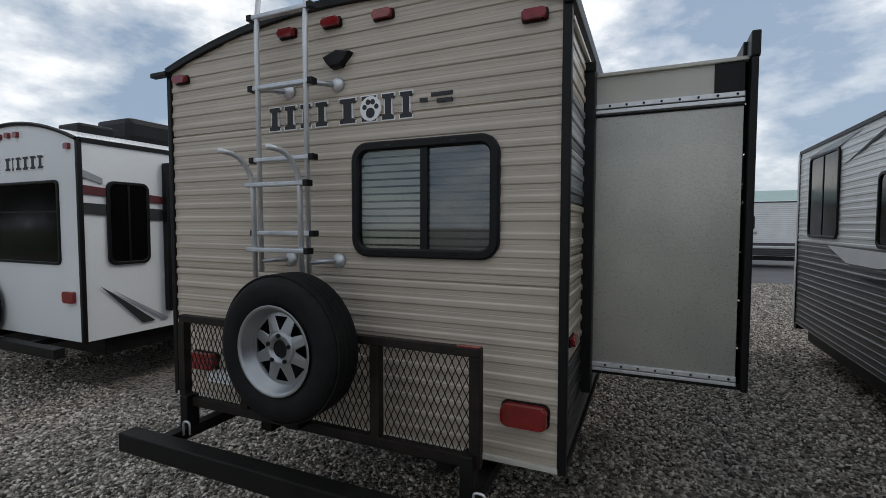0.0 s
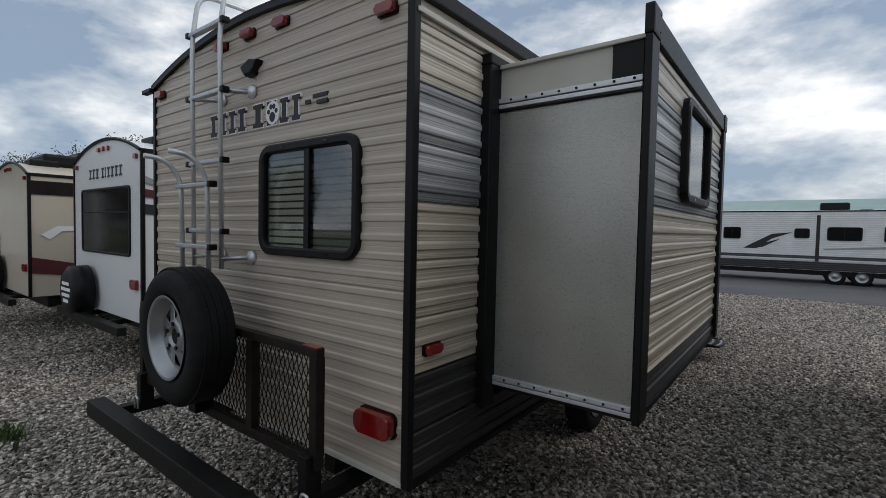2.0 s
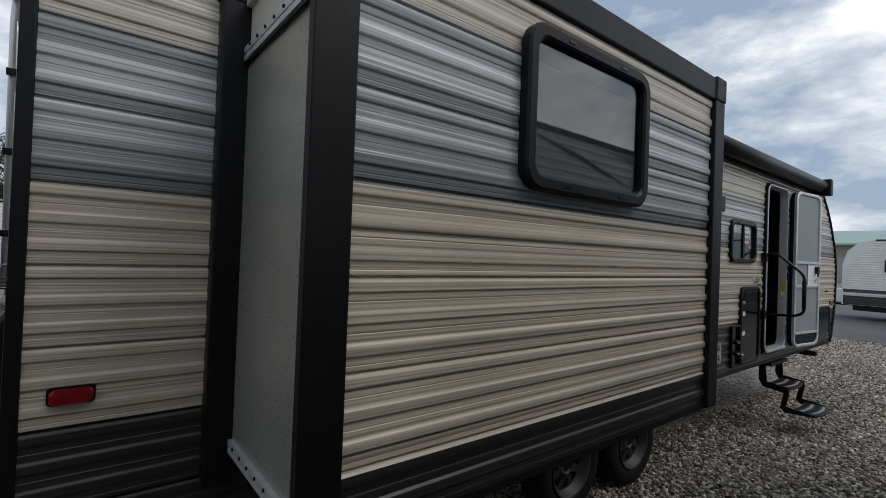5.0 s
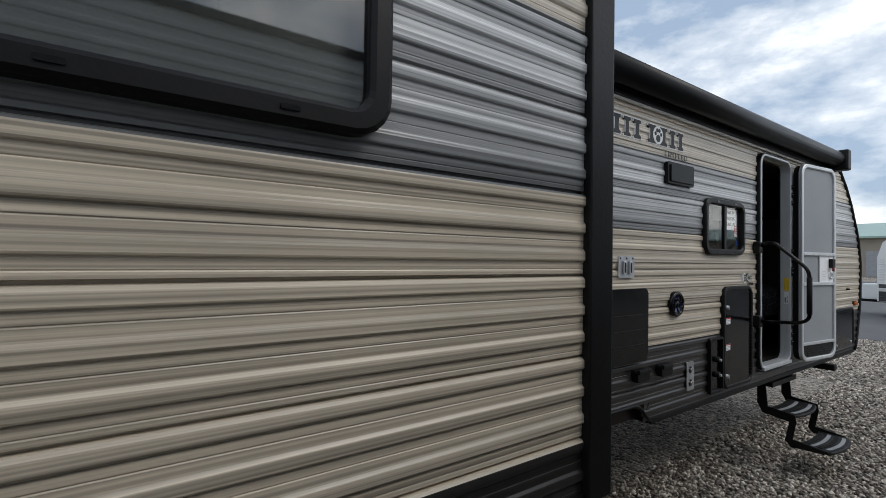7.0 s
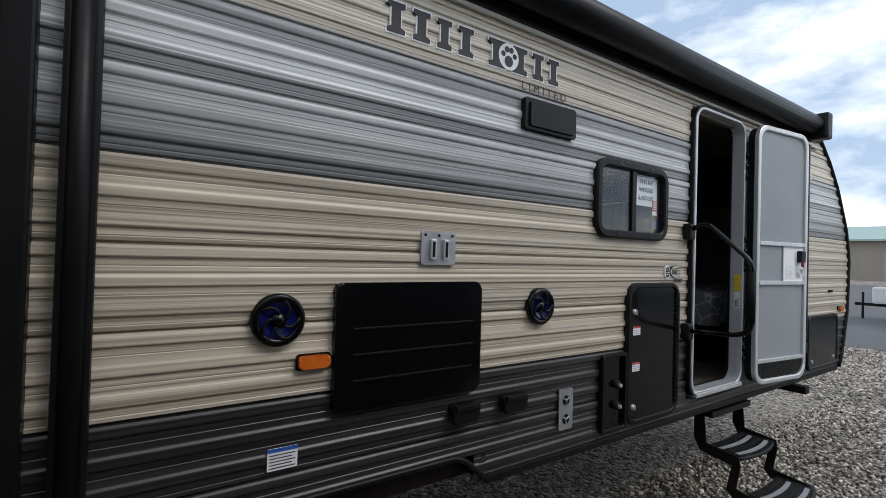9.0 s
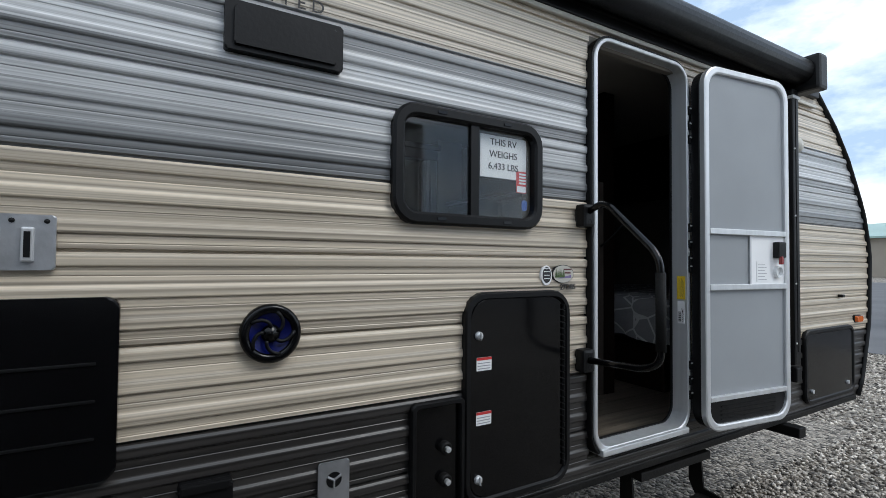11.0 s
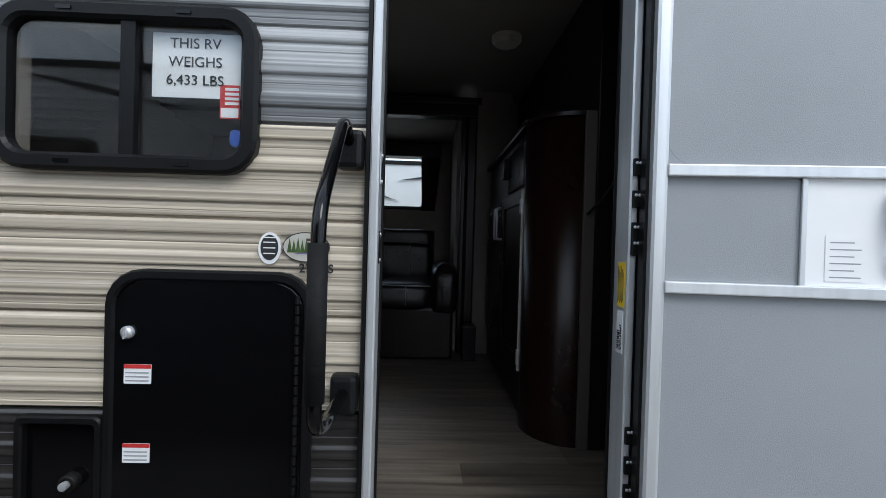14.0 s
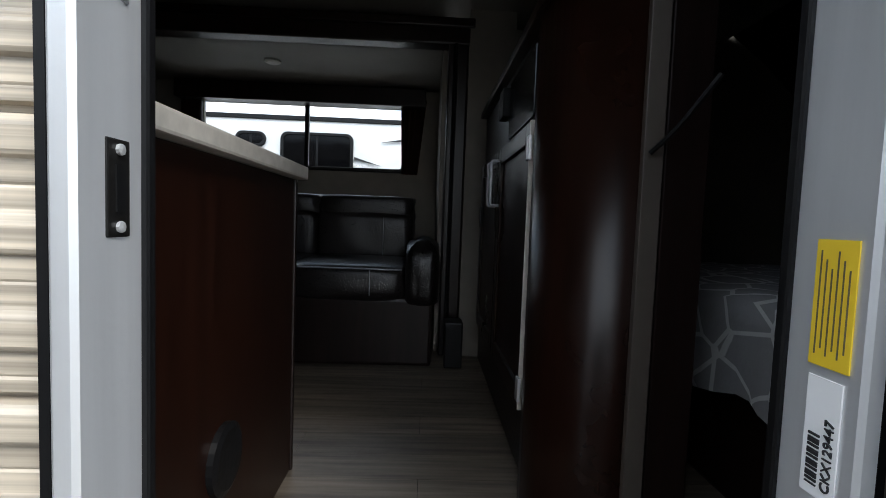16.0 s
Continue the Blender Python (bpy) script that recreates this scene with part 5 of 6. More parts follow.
def wardrobe():
    ob = thing("wardrobe", "glossy cherry wood wardrobe with a curved end and panelled doors", "cabinet", (-1.3, 6.7, 0.89))
    bm = B()
    n = 14
    prof = [(-0.86, 6.49)] + [(-0.86 + 0.23 * math.sin(radians(90 * k / n)), 6.665 - 0.195 * math.cos(radians(90 * k / n))) for k in range(n + 1)] + [(-0.63, 6.70), (-0.86, 6.70)]
    lo = [bm.verts.new((x, y, 0.89)) for x, y in prof]
    hi = [bm.verts.new((x, y, 2.205)) for x, y in prof]
    for i in range(len(prof)):
        j = (i + 1) % len(prof)
        bm.faces.new((lo[i], lo[j], hi[j], hi[i]))
    bm.faces.new(hi)
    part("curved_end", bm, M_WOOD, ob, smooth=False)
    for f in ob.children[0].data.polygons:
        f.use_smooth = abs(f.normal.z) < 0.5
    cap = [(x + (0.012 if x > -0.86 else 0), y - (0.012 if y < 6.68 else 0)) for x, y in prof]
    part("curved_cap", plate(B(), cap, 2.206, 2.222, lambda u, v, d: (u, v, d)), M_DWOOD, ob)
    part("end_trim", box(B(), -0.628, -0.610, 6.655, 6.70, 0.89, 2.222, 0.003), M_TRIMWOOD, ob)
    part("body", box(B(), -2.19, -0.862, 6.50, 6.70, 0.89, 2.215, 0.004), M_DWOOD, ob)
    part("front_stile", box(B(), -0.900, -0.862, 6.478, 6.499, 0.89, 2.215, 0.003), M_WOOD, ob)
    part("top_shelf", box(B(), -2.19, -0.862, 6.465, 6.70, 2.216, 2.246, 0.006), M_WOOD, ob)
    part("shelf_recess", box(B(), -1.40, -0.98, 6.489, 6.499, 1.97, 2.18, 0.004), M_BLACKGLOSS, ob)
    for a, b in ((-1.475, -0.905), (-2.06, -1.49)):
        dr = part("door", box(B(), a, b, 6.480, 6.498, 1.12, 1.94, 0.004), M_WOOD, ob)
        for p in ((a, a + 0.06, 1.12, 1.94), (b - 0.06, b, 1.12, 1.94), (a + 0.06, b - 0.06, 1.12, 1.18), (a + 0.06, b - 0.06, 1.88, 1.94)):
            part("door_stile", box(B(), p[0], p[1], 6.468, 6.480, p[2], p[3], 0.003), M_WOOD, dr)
    part("door_edge", box(B(), -0.9035, -0.898, 6.466, 6.499, 1.12, 1.94, 0.001), M_TOP, ob)
    for x in (-1.44, -1.53):
        part("handle", tube(B(), arc([(x, 6.47, 1.895), (x, 6.435, 1.895), (x, 6.435, 1.72), (x, 6.47, 1.72)], 0.01), 0.006, 8), M_ALU, ob, smooth=True)
    for z in (1.183, 1.863):
        part("hinge", box(B(), -0.912, -0.880, 6.460, 6.470, z - 0.034, z + 0.034, 0.003), M_ALU, ob)
    part("wall_switch", box(B(), -1.98, -1.90, 6.455, 6.4675, 1.63, 1.73, 0.004), M_BLACK, ob)
    part("thermostat", box(B(), -1.51, -1.41, 6.465, 6.499, 2.06, 2.17, 0.006), M_FRAME, ob)
    return ob


wardrobe()
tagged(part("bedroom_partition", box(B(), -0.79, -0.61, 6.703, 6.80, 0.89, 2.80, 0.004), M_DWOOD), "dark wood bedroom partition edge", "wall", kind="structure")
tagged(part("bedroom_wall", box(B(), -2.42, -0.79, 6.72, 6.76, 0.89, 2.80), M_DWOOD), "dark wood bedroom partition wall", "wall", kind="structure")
sg = part("door_strap", tube(B(), arc([(-0.605, 6.667, 1.816), (-0.56, 6.70, 1.86), (-0.50, 6.748, 1.956)], 0.05), 0.006, 6), M_BLACK)
tagged(sg, "black webbing strap fixed to the partition", "strap")
# bed
def bed():
    ob = thing("bed", "bed with a grey quilt of pale linked rings", "bed", (-1.2, 7.75, 0.89))
    part("bed_base", box(B(), -1.85, -0.45, 7.07, 8.48, 0.89, 1.20, 0.01), M_DWOOD, ob)
    bm = B()
    n = 24
    xs = [-1.92 + 1.54 * i / n for i in range(n + 1)]
    ys = [6.99 + 1.49 * j / n for j in range(n + 1)]
    def qz(x, y):
        edge = min(x + 1.92, -0.38 - x, y - 6.99)
        return 1.50 + 0.012 * noise.noise((x * 6, y * 6, 0)) - (0.02 / max(edge, 0.02)) * 0.02
    g = [[bm.verts.new((x, y, qz(x, y))) for y in ys] for x in xs]
    for i in range(n):
        for j in range(n):
            bm.faces.new((g[i][j], g[i + 1][j], g[i + 1][j + 1], g[i][j + 1]))
    # hanging sides
    for line in ([g[i][0] for i in range(n + 1)], [g[n][j] for j in range(n + 1)]):
        prev = line
        for k in range(1, 5):
            nxt = []
            for q, v0 in enumerate(line):
                out = 0.02 * math.sin(q * 1.3) * k / 4
                nxt.append(bm.verts.new((v0.co.x + (out if line[0] is g[n][0] else 0), v0.co.y - (out if line[0] is g[0][0] else 0), v0.co.z - 0.065 * k - 0.015 * math.sin(q * 0.9) * k / 4)))
            for q in range(len(line) - 1):
                bm.faces.new((prev[q], prev[q + 1], nxt[q + 1], nxt[q]))
            prev = nxt
    part("quilt", bm, M_QUILT, ob, smooth=True)
    return ob


def quilt_material():
    m = bpy.data.materials.new("ringed_quilt")
    m.use_nodes = True
    n, l = m.node_tree.nodes, m.node_tree.links
    b = n["Principled BSDF"]
    b.inputs["Roughness"].default_value = 0.9
    co = n.new("ShaderNodeTexCoord")
    vo = n.new("ShaderNodeTexVoronoi")
    vo.feature = "DISTANCE_TO_EDGE"
    vo.inputs["Scale"].default_value = 8.0
    l.new(co.outputs["Object"], vo.inputs["Vector"])
    ramp = n.new("ShaderNodeValToRGB")
    e = ramp.color_ramp.elements
    e[0].position, e[0].color = 0.035, (0.55, 0.55, 0.55, 1)
    e[1].position, e[1].color = 0.05, (0.25, 0.25, 0.26, 1)
    l.new(vo.outputs["Distance"], ramp.inputs["Fac"])
    l.new(ramp.outputs["Color"], b.inputs["Base Color"])
    ns = n.new("ShaderNodeTexNoise")
    ns.inputs["Scale"].default_value, ns.inputs["Detail"].default_value = 14, 6
    l.new(co.outputs["Object"], ns.inputs["Vector"])
    bp = n.new("ShaderNodeBump")
    bp.inputs["Strength"].default_value, bp.inputs["Distance"].default_value = 0.6, 0.02
    l.new(ns.outputs["Fac"], bp.inputs["Height"])
    l.new(bp.outputs["Normal"], b.inputs["Normal"])
    return m


M_QUILT = quilt_material()
bed()


# ---- parked trailers round about ----
def simple_wheel(parent, x, y, s, R=0.34):
    w = part("wheel", lathe(B(), ((0.2, -0.1), (R * 0.9, -0.1), (R, -0.06), (R, 0.06), (R * 0.9, 0.1), (0.2, 0.1)), (x, y, R), "x", 24), M_RUBBER, parent, "black tyre on a pale rim", True)
    part("rim", lathe(B(), ((0.21, s * 0.10), (0.19, s * 0.07), (0.08, s * 0.06), (0.05, s * 0.09), (0.001, s * 0.09)), (x, y, R), "x", 18), M_RIM, w, smooth=True)
    part("rim_back", lathe(B(), ((0.001, -s * 0.02), (0.2, -s * 0.02), (0.2, s * 0.02), (0.001, s * 0.02)), (x, y, R), "x", 18), M_RIM, w)


def van(name, label, at, rz, W=2.5, L=8.5, H=3.2, base=0.5, shell=None, ribbed=None, crown=0.22, rear_win=None, wins=(), doors=(), decals=(), arms=(), ac=None, wheels=(4.2, 5.0), spare=False, sides=(1,), nose_cut=0.9, lights=True):
    """A parked trailer: rear wall on y = 0, length along +y; wins: side windows (y0, y1, z0, z1); decals: (material, points y, z)."""
    ob = thing(name, label, "trailer", (0, 0, 0), "parked trailers")
    ez = H - crown
    sec = [(-W / 2, base), (W / 2, base)] + [(W / 2 - W * k / 16, ez + crown * (1 - (1 - k / 8) ** 2)) for k in range(17)]
    bm = B()
    ys = [0.0, L - nose_cut, L - nose_cut * 0.5, L - nose_cut * 0.15, L]
    zf = [1.0, 1.0, 0.93, 0.80, 0.6]
    rows = []
    for y, f in zip(ys, zf):
        rows.append([bm.verts.new((x, y, min(z, base + (H - base) * f))) for x, z in sec])
    m = len(sec)
    for a, b in zip(rows, rows[1:]):
        for i in range(m):
            bm.faces.new((a[i], a[(i + 1) % m], b[(i + 1) % m], b[i]))
    bm.faces.new(rows[0][::-1])
    bm.faces.new(rows[-1])
    part("body", bm, shell, ob)
    if ribbed:
        for s in sides:
            to = east(W / 2 + 0.002) if s > 0 else west(-W / 2 - 0.002)
            n = max(2, round((ez - base) / 0.3246))
            siding(ob, to, [0.03, L * 0.5, L], [base + (ez - base) * k / n for k in range(n + 1)], ribbed,
                   right=lambda z: L - nose_cut * max(0.02, min(1.0, (z - (base + (H - base) * 0.55)) / ((H - base) * 0.42))) - 0.02)
    for s in (-1, 1):
        part("corner_trim", box(B(), s * W / 2 - 0.02, s * W / 2 + 0.02, -0.015, 0.03, base, ez, 0.004), M_BLACK, ob)
        part("roof_trim", box(B(), s * W / 2 - 0.03, s * W / 2 + 0.02, 0.0, L - nose_cut, ez - 0.03, ez + 0.02, 0.006), M_BLACK, ob)
    bm = B()
    arch = [(x, -0.012, z) for x, z in sec[2:]]
    tube(bm, arch, 0.022, 6)
    part("rear_roof_trim", bm, M_BLACK, ob)
    part("skirt", box(B(), -W / 2 + 0.1, W / 2 - 0.1, 0.25, L - 0.3, base - 0.2, base + 0.01), M_FRAME, ob)
    part("bumper", box(B(), -W / 2 + 0.05, W / 2 - 0.05, -0.25, -0.15, base - 0.12, base - 0.02, 0.008), M_FRAME, ob)
    for x in (-0.5, 0.5):
        part("bumper_arm", box(B(), x - 0.03, x + 0.03, -0.2, 0.4, base - 0.1, base - 0.04), M_FRAME, ob)
    if rear_win:
        u0, u1, v0, v1 = rear_win
        rw = part("rear_window", ring(B(), rrect(u0, u1, v0, v1, 0.06), rrect(u0 + 0.03, u1 - 0.03, v0 + 0.03, v1 - 0.03, 0.04), 0.0, 0.02, south(), 0.005), M_BLACK, ob)
        part("pane", plate(B(), rrect(u0 + 0.02, u1 - 0.02, v0 + 0.02, v1 - 0.02, 0.04), 0.002, 0.010, south()), M_PANE, rw)
        part("window_bar", box(B(), u0 + 0.02, u1 - 0.02, -0.022, -0.008, v1 - (v1 - v0) * 0.38, v1 - (v1 - v0) * 0.36), M_FRAME, rw)
    for s in sides:
        to = (lambda u, v, d: (W / 2 + 0.012 + d, u, v)) if s > 0 else (lambda u, v, d: (-W / 2 - 0.012 - d, u, v))
        for y0, y1, z0, z1 in wins:
            fr = part("window", ring(B(), rrect(y0, y1, z0, z1, 0.08), rrect(y0 + 0.035, y1 - 0.035, z0 + 0.035, z1 - 0.035, 0.06), 0.0, 0.022, to, 0.006), M_BLACK, ob)
            part("pane", plate(B(), rrect(y0 + 0.03, y1 - 0.03, z0 + 0.03, z1 - 0.03, 0.05), 0.0, 0.008, to), M_PANE, fr)
            part("window_bar", plate(B(), rrect((y0 + y1) / 2 - 0.012, (y0 + y1) / 2 + 0.012, z0 + 0.03, z1 - 0.03, 0.003), 0.0, 0.015, to), M_BLACK, fr)
        for k, (m_, pts) in enumerate(decals):
            part("decal", plate(B(), pts, 0.0, 0.004 + 0.0015 * k, to), m_, ob)
        for y, z0, z1 in arms:
            part("awning_arm", plate(B(), rrect(y - 0.05, y + 0.05, z0, z1, 0.02), 0.0, 0.07, to, 0.01), M_BLACK, ob)
        for y in wheels:
            simple_wheel(ob, s * (W / 2 - 0.16), y, s)
    for y in wheels:
        if len(sides) == 1:
            simple_wheel(ob, -sides[0] * (W / 2 - 0.16), y, -sides[0])
        part("axle", tube(B(), [(-W / 2 + 0.2, y, 0.34), (W / 2 - 0.2, y, 0.34)], 0.04, 8), M_FRAME, ob)
    if ac:
        y, dark = ac
        part("air_conditioner", box(B(), -0.35, 0.35, y, y + 0.95, H - 0.02, H + 0.30, 0.08), M_BLACK if dark else M_WHITE, ob)
        part("roof_vent", box(B(), 0.25, 0.65, y - 0.75, y - 0.35, H - 0.14, H + 0.05, 0.03), M_BLACK, ob)
    if lights:
        for x in (-W * 0.44, -0.17, 0.0, 0.17, W * 0.44):
            z = ez + crown * (1 - (x / (W / 2)) ** 2) - 0.12
            part("marker_light", plate(B(), rrect(x - 0.04, x + 0.04, z - 0.03, z + 0.03, 0.012), 0.0, 0.03, south(), 0.006), M_RED, ob)
        for x in (-W * 0.42, W * 0.42):
            part("tail_light", plate(B(), rrect(x - 0.09, x + 0.09, base + 0.40, base + 0.52, 0.02), 0.0, 0.04, south(), 0.008), M_RED, ob)
    if spare:
        sc = part("spare_cover", lathe(B(), ((0.001, -0.30), (0.27, -0.30), (0.34, -0.25), (0.35, -0.05), (0.001, -0.05)), (-W / 2 + 0.72, 0, base + 0.26), "y", 28), M_BLACK, ob, "black vinyl spare wheel cover with pale print", True)
        bm = B()
        for k, w in enumerate((0.30, 0.40, 0.34, 0.22)):
            box(bm, -W / 2 + 0.72 - w / 2, -W / 2 + 0.72 + w / 2, -0.306, -0.301, base + 0.34 - k * 0.08, base + 0.385 - k * 0.08)
        part("cover_print", bm, M_PAPER, sc)
    part("tongue", box(B(), -0.08, 0.08, L - 0.3, L + 1.1, base - 0.1, base, 0.01), M_FRAME, ob)
    part("tongue_jack", tube(B(), [(0.0, L + 0.9, 0.0), (0.0, L + 0.9, 0.9)], 0.035, 10), M_FRAME, ob)
    part("propane_cover", box(B(), -0.35, 0.35, L + 0.15, L + 0.6, base, base + 0.55, 0.06), M_WHITE, ob)
    ob.matrix_basis = pose(*at, 0, 0, rz)
    return ob


white = van("white_trailer", "smooth white travel trailer with black windows and swoosh stripes", (-6.22, 0.8, 0), 0, 2.52, 8.2, 2.98, 0.66, M_WHITE, None, 0.24,
            rear_win=(-0.90, 0.92, 1.45, 2.34), wins=((0.25, 0.71, 1.44, 2.34), (3.72, 4.53, 2.12, 2.58), (3.22, 3.56, 2.40, 2.57)),
            decals=((M_GREYDECAL, [(0.02, 2.44), (0.22, 2.36), (0.22, 2.30), (0.02, 2.36)]), (M_MAROON, [(0.02, 2.28), (1.8, 2.12), (1.8, 2.04), (0.02, 2.19)]), (M_INK, [(0.02, 2.10), (2.2, 1.98), (2.2, 1.90), (1.5, 1.87), (0.02, 1.99)]),
                    (M_INK, [(0.17, 1.22), (0.28, 1.14), (0.75, 0.76), (0.6, 0.76)]), (M_GREYDECAL, [(0.30, 1.16), (0.92, 0.76), (0.84, 0.76)]), (M_INK, [(4.54, 2.33), (4.85, 2.235), (4.54, 2.30)]), (M_INK, [(4.84, 2.50), (5.2, 2.565), (5.2, 2.535)])),
            arms=((0.93, 0.85, 2.6),), ac=(1.1, True), spare=True)
glyph_row(white, south(), -0.58, 0.67, 2.47, 2.61, (1, 1, 1, -0.4, 1, 0.4, 1, 1, 1, 1), d=0.008)
tan = van("tan_trailer", "tan fifth-wheel trailer with maroon and brown sweeping stripes", (-9.75, 0.45, 0), 0, 2.6, 8.6, 2.88, 0.66, M_TAN, None, 0.26,
    wins=((2.0, 3.0, 1.4, 2.2),), decals=((M_DWOOD, [(0.02, 2.52), (6, 2.52), (6, 2.30), (0.02, 2.30)]), (M_MAROON, [(0.02, 1.30), (1.2, 1.05), (6, 0.9), (6, 0.78), (1.4, 0.86), (0.02, 1.04)]), (M_PAPER, [(0.15, 1.66), (0.35, 1.80), (1.4, 1.80), (1.4, 1.74), (0.42, 1.72), (0.26, 1.58)])),
    ac=(0.9, True), spare=True)
part("roof_spoiler", box(B(), -0.45, 0.55, 0.35, 0.95, 2.84, 3.06, 0.05), M_BLACK, tan)
part("rear_vent", plate(B(), rrect(-1.15, -0.80, 1.10, 1.62, 0.03), 0.0, 0.02, south(), 0.005), M_BLACK, tan)
ribbed = van("white_ribbed_trailer", "white ribbed travel trailer with thin black swoosh lines", (-14.9, -1.4, 0), 0, 2.6, 9.0, 2.80, 0.62, M_WHITE, M_FAR_SIDE, 0.1,
    decals=((M_INK, [(0.5, 2.42), (1.6, 2.40), (2.3, 2.22), (1.6, 2.36)]), (M_INK, [(0.1, 1.95), (1.2, 2.02), (2.4, 1.95), (1.2, 1.97)]), (M_INK, [(0.6, 1.70), (1.6, 1.80), (3.0, 1.66), (1.6, 1.75)]), (M_INK, [(0.3, 1.35), (1.4, 1.45), (2.6, 1.33), (1.4, 1.40)]), (M_INK, [(1.95, 1.98), (2.12, 1.98), (2.12, 2.16), (1.95, 2.16)])),
    arms=((0.35, 0.95, 2.66),), ac=None, wheels=(1.85, 2.65), lights=True)
near = van("grey_and_white_trailer", "white and dark grey ribbed travel trailer beside the aisle", (3.56, 6.25, 0), 180, 2.5, 13.0, 3.04, 0.46, M_WHITE, M_WHITE_SIDE, 0.12,
    wins=((0.53, 1.60, 1.72, 2.78), (2.62, 4.0, 1.66, 2.38), (8.0, 9.2, 1.7, 2.4)), decals=((M_GREYDECAL, [(0.3, 2.80), (1.0, 2.84), (2.2, 2.87), (1.5, 2.78)]), (M_INK, [(1.7, 2.55), (2.6, 2.76), (3.3, 2.86), (2.5, 2.70)]), (M_PAPER, [(1.3, 1.64), (1.9, 1.47), (2.7, 1.47), (3.8, 1.62)]), (M_INK, [(2.2, 1.34), (3.1, 1.40), (4.0, 1.50), (3.1, 1.32)])),
    wheels=(6.5, 7.3), sides=(1,))
part("white_edge_strip", box(B(), 1.235, 1.275, -0.03, 0.03, 0.46, 2.90, 0.004), M_PAPER, near)
far = van("far_white_trailer", "white ribbed trailer with dark swoosh graphics across the road", (6.9, 23.75, 0), 90, 2.5, 9.5, 3.0, 0.55, M_WHITE, M_FAR_SIDE, 0.08,
    wins=((2.3, 3.15, 1.72, 2.32), (3.76, 4.81, 1.75, 2.28), (5.35, 5.85, 1.82, 2.22), (7.7, 8.35, 1.75, 2.25)), decals=((M_INK, [(5.9, 2.06), (6.6, 1.98), (7.6, 1.36), (7.1, 1.36), (6.6, 1.78)]), (M_INK, [(6.3, 1.78), (6.8, 1.62), (7.3, 1.40), (6.9, 1.42)]), (M_INK, [(5.03, 0.9), (5.15, 0.9), (5.15, 2.75), (5.03, 2.75)]), (M_GREYDECAL, [(2.2, 1.62), (4.9, 1.42), (4.9, 1.38), (2.2, 1.50)])),
    ac=(4.1, True), wheels=(3.7, 4.5), sides=(-1,))
for x, y, rz in ((-24, 60, 180), (-29, 62, 180), (-34, 61, 180)):
    van("distant_trailer", "small distant white trailer in the far lot", (x, y, 0), rz, 2.5, 8, 3.1, 0.55, M_WHITE, None, 0.1, rear_win=(-0.6, 0.6, 1.6, 2.4), wins=((1, 2, 1.6, 2.4),), wheels=(4, 4.8), sides=(1, -1), lights=False)
van("distant_trailer", "white trailer parked across the far lot", (18.5, 24.2, 0), 90, 2.5, 9, 3.1, 0.55, M_WHITE, None, 0.1, wins=((1, 2, 1.6, 2.4), (4, 5, 1.6, 2.4)), wheels=(4, 4.8), sides=(-1,), lights=False)

# long building and its roof
hall = thing("metal_building", "long tan metal building with a pale green roof", "building", (0, 90, 0))
part("wall", box(B(), -70, 45, 88, 110, 0, 5.4), M_BUILD, hall)
bm = B()
plate(bm, [(87.0, 5.4), (111, 5.4), (111, 5.6), (99, 8.2), (87.0, 5.65)], -70.5, 45.5, lambda u, v, d: (d, u, v))
part("roof", bm, M_GREENROOF, hall)
for k in range(7):
    dr = part("loading_door", box(B(), -62 + k * 15, -58 + k * 15, 87.93, 87.99, 0, 3.6, 0.02), M_GREYDECAL, hall)


# ---- trees, grass and weeds ----
def tree(seed):
    rnd = random.Random(seed)
    ob = thing("tree", "spring tree with thin brown twigs and sparse yellow-green leaves", "tree", (0, 0, 0), "trees along the field")
    bm, lf = B(), B()
    H = 6.0

    def limb(p, d, r, n, depth):
        pts = [Vector(p)]
        for k in range(n):
            d = (d + Vector((rnd.uniform(-0.25, 0.25), rnd.uniform(-0.25, 0.25), rnd.uniform(-0.05, 0.2)))).normalized()
            pts.append(pts[-1] + d * (0.55 if depth == 0 else 0.4))
        tube(bm, pts, r, 5, False)
        if depth < 3:
            for q in pts[1:]:
                for _ in range(2):
                    limb(q, (d + Vector((rnd.uniform(-1, 1), rnd.uniform(-1, 1), rnd.uniform(-0.1, 0.6)))).normalized(), r * 0.55, 3, depth + 1)
        else:
            for q in pts[1:]:
                for _ in range(5):
                    c = q + Vector((rnd.gauss(0, 0.16), rnd.gauss(0, 0.16), rnd.gauss(0, 0.16)))
                    u = Vector((rnd.gauss(0, 1), rnd.gauss(0, 1), rnd.gauss(0, 1))).normalized() * 0.07
                    w = u.orthogonal().normalized() * 0.04
                    lf.faces.new([lf.verts.new(c + v_) for v_ in (-u, w, u, -w)])
    limb((0, 0, 0), Vector((0, 0, 1)), 0.11, 6, 0)
    part("trunk", bm, M_BARK, ob)
    part("crown", lf, M_LEAFY, ob)
    return ob


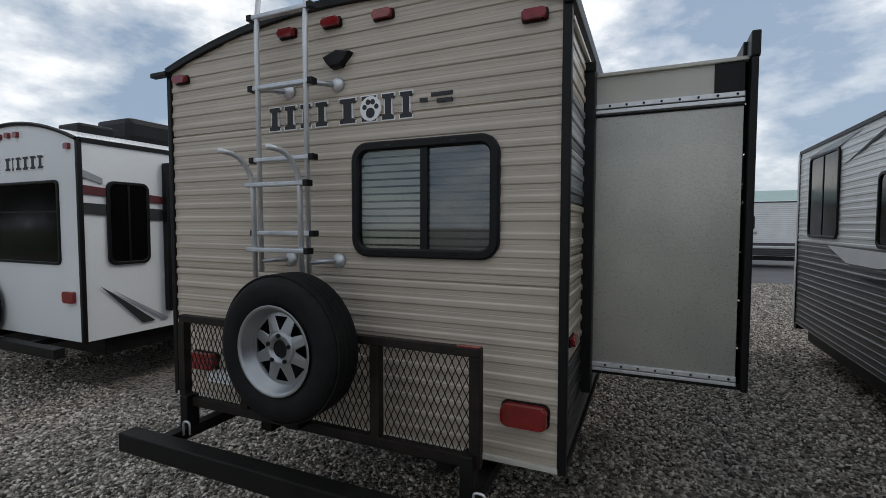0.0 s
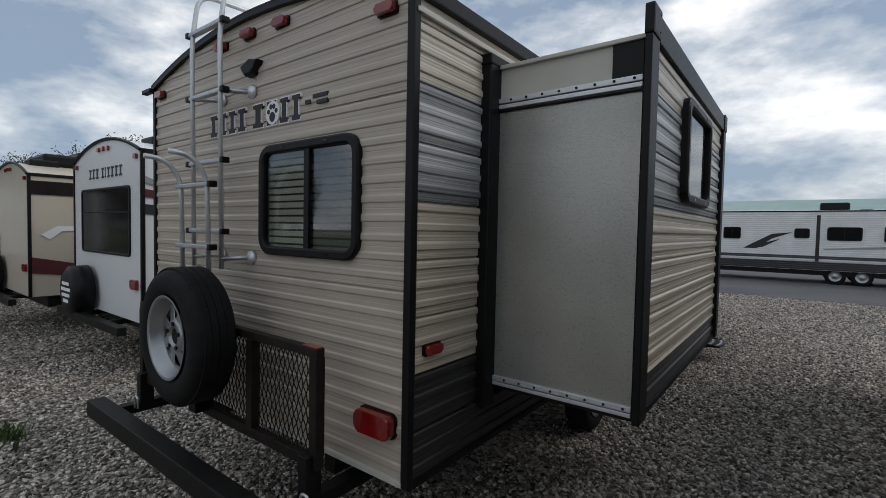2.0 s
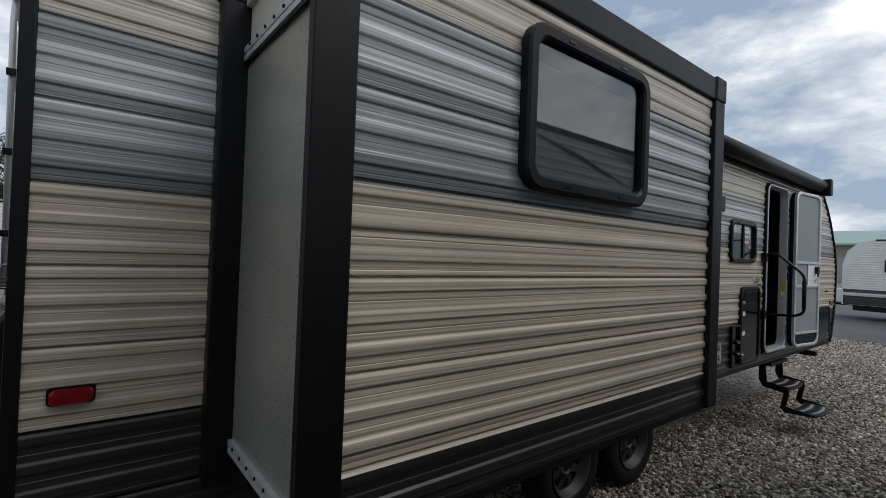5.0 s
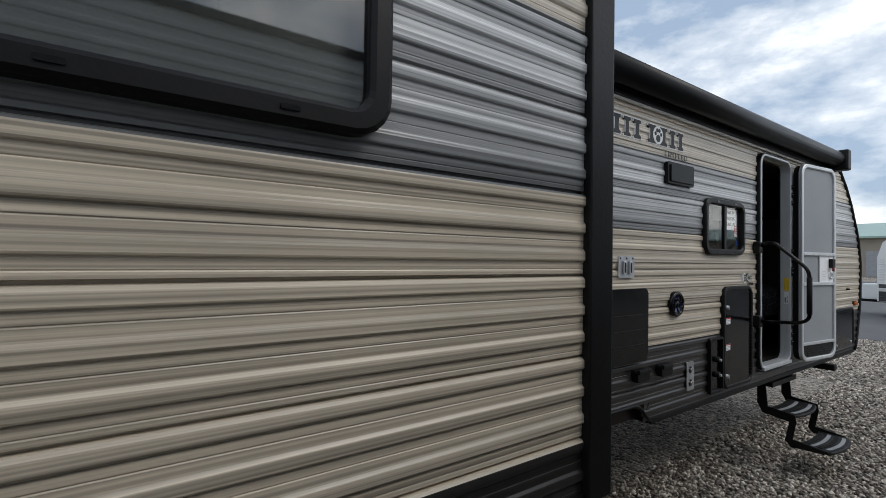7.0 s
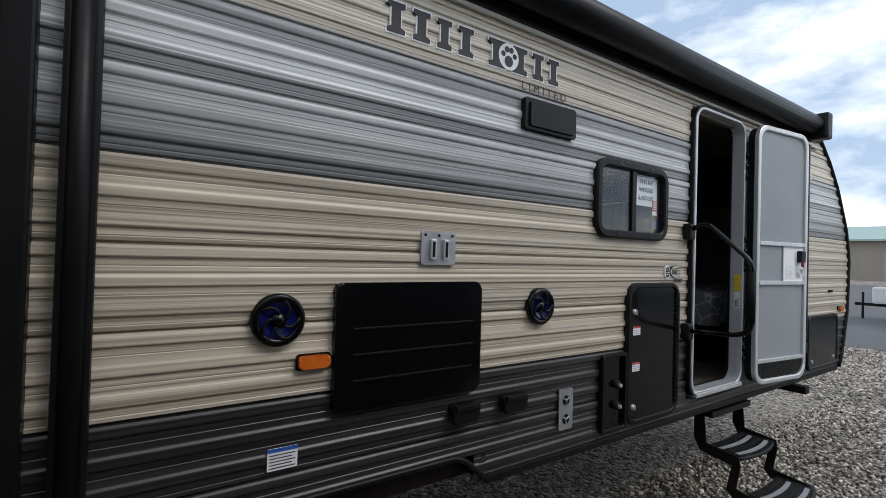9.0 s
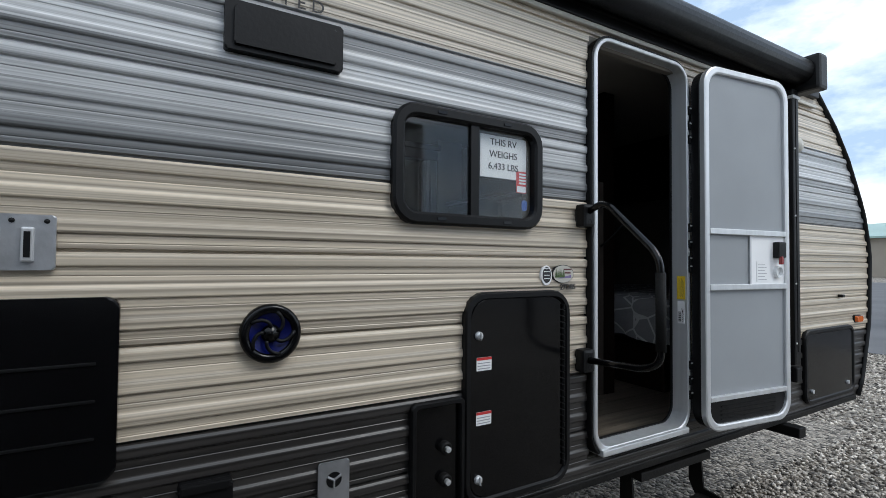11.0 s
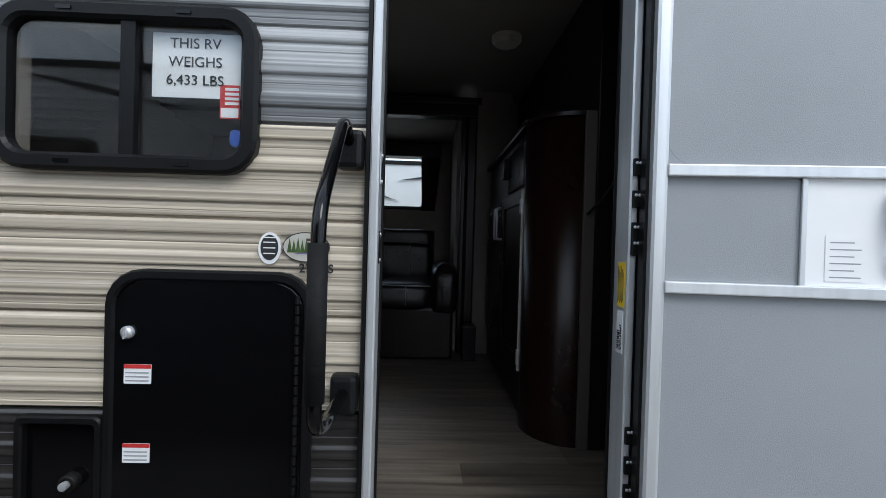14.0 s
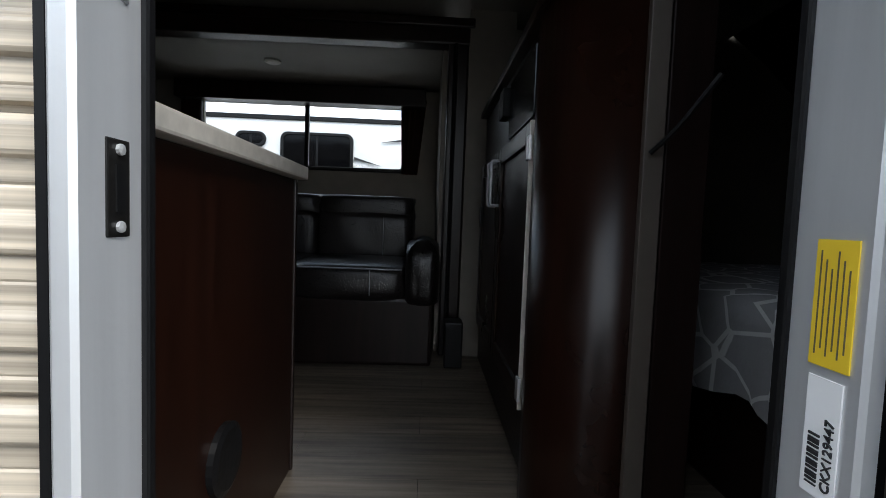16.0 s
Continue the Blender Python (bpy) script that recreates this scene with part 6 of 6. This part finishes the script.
M_LEAFY = mat("spring_foliage", (0.13, 0.10, 0.05), 0.8, scale=0.8, col2=(0.17, 0.155, 0.06))
trees = [tree(3), tree(8)]
rnd = random.Random(5)
spots = [(-39 + rnd.uniform(-3, 3), -26 + k * 2.3 + rnd.uniform(-0.6, 0.6)) for k in range(20)]
for k, (x, y) in enumerate(spots):
    s = rnd.uniform(0.95, 1.4)
    if k < 2:
        trees[k].matrix_basis = pose(x, y, 0, 0, 0, rnd.uniform(0, 360))
        trees[k].scale = (s, s, s)
    else:
        c = copy_thing(trees[k % 2], pose(x, y, 0, 0, 0, rnd.uniform(0, 360)))
        c.scale = (s, s, s)


def tufts(name, label, spots, material, h, blades, spread, seed):
    rng = np.random.default_rng(seed)
    V, F = [], []
    for x, y, k in spots:
        for _ in range(int(blades * k)):
            a, r = rng.uniform(0, 6.283), abs(rng.normal(0, spread * k))
            px, py = x + r * math.cos(a), y + r * math.sin(a)
            hh = h * k * rng.uniform(0.4, 1.0)
            lx, ly = rng.normal(0, 0.4) * hh, rng.normal(0, 0.4) * hh
            wx, wy = 0.008 * math.cos(a + 1.5), 0.008 * math.sin(a + 1.5)
            n = len(V)
            V += [(px - wx, py - wy, 0), (px + wx, py + wy, 0), (px + lx * 0.5 + wx * 1.4, py + ly * 0.5 + wy * 1.4, hh * 0.6), (px + lx * 0.5 - wx * 1.4, py + ly * 0.5 - wy * 1.4, hh * 0.6), (px + lx, py + ly, hh)]
            F += [(n, n + 1, n + 2, n + 3), (n + 3, n + 2, n + 4)]
    me = bpy.data.meshes.new(name)
    me.from_pydata(V, [], F)
    me.materials.append(material)
    return tagged(new(name, me), label, "plant", kind="stuff")


for wx, wy, ks in ((-4.05, -0.62, 1.0), (-3.3, -1.35, 0.9), (-4.3, -2.2, 1.1), (-9.5, -1.6, 1.6), (-8.0, -2.6, 1.5), (-12.5, -2.4, 1.8), (-10.8, -0.3, 0.9), (-6.8, -2.9, 1.2)):
    weed = tufts("weed", "low green weed growing out of the gravel", [(wx, wy, ks)], M_LEAF, 0.13, 150, 0.12, int(abs(wx) * 10))
    weed["category"], weed["group"] = "weed", "weeds in the gravel"
rng = np.random.default_rng(4)
tufts("dry_grass", "thin dry grass scattered over the gravel edge", [(rng.uniform(-30, -9), rng.uniform(-12, -2.5), rng.uniform(0.5, 1.3)) for _ in range(160)], M_DRY, 0.16, 50, 0.3, 2)
bm = B()
v = [bm.verts.new(p) for p in ((-200, -80, 0.006), (-36, -80, 0.006), (-34, 40, 0.006), (-200, 60, 0.006))]
bm.faces.new(v)
structure("grass_field", bm, mat("meadow", (0.05, 0.075, 0.02), 0.95, scale=1.2, col2=(0.10, 0.12, 0.04), bump=0.5, bscale=20), "green meadow strip beyond the gravel lot", "grass")


# ---- loose crushed stone on the gravel, thickest along the walk ----
def stones(count, x0, x1, y0, y1, s0, s1, seed, name="gravel"):
    rng = np.random.default_rng(seed)
    x, y = rng.uniform(x0, x1, count), rng.uniform(y0, y1, count)
    s = rng.uniform(s0, s1, count)
    base = np.array([(1, 0, 0), (-1, 0, 0), (0, 1, 0), (0, -1, 0), (0, 0, 1), (0, 0, -1)], float)
    tri = np.array([(0, 2, 4), (2, 1, 4), (1, 3, 4), (3, 0, 4), (2, 0, 5), (1, 2, 5), (3, 1, 5), (0, 3, 5)])
    v = base[None] * rng.uniform(0.55, 1.1, (count, 6, 1)) + rng.normal(0, 0.22, (count, 6, 3))
    q = rng.normal(size=(count, 4))
    q /= np.linalg.norm(q, axis=1, keepdims=True)
    w, a, b, c = q.T
    R = np.stack([np.stack([1 - 2 * (b * b + c * c), 2 * (a * b - c * w), 2 * (a * c + b * w)], -1), np.stack([2 * (a * b + c * w), 1 - 2 * (a * a + c * c), 2 * (b * c - a * w)], -1), np.stack([2 * (a * c - b * w), 2 * (b * c + a * w), 1 - 2 * (a * a + b * b)], -1)], 1)
    v = np.einsum("nij,nkj->nki", R, v) * s[:, None, None]
    v[..., 2] *= 0.75
    v += np.stack([x, y, s * 0.28], -1)[:, None]
    f = tri[None] + (np.arange(count) * 6)[:, None, None]
    me = bpy.data.meshes.new(name)
    me.vertices.add(count * 6)
    me.vertices.foreach_set("co", v.astype(np.float32).ravel())
    me.loops.add(count * 24)
    me.loops.foreach_set("vertex_index", f.astype(np.int32).ravel())
    me.polygons.add(count * 8)
    me.polygons.foreach_set("loop_start", np.arange(0, count * 24, 3, dtype=np.int32))
    me.polygons.foreach_set("loop_total", np.full(count * 8, 3, dtype=np.int32))
    me.update(calc_edges=True)
    me.validate()
    me.materials.append(M_PEBBLE)
    return tagged(new(name, me), "loose grey crushed limestone gravel", "gravel", kind="stuff")


def pebble_material():
    m = bpy.data.materials.new("broken_limestone")
    m.use_nodes = True
    n, l = m.node_tree.nodes, m.node_tree.links
    b = n["Principled BSDF"]
    b.inputs["Roughness"].default_value = 0.85
    ge = n.new("ShaderNodeNewGeometry")
    ramp = n.new("ShaderNodeValToRGB")
    e = ramp.color_ramp.elements
    e[0].position, e[0].color = 0.0, (0.034, 0.029, 0.025, 1)
    e[1].position, e[1].color = 1.0, (0.80, 0.735, 0.65, 1)
    k = e.new(0.5)
    k.color = (0.31, 0.272, 0.228, 1)
    l.new(ge.outputs["Random Per Island"], ramp.inputs["Fac"])
    l.new(ramp.outputs["Color"], b.inputs["Base Color"])
    return m


M_PEBBLE = pebble_material()
stones(60000, -6.5, 3.2, -3.2, 1.2, 0.009, 0.026, 1)
stones(66000, -0.6, 4.6, 1.2, 10.5, 0.010, 0.027, 2)
stones(26000, -2.5, 7.0, 10.5, 16.05, 0.014, 0.028, 3)
stones(26000, -18, -6.5, -6.0, 3.0, 0.016, 0.03, 4)
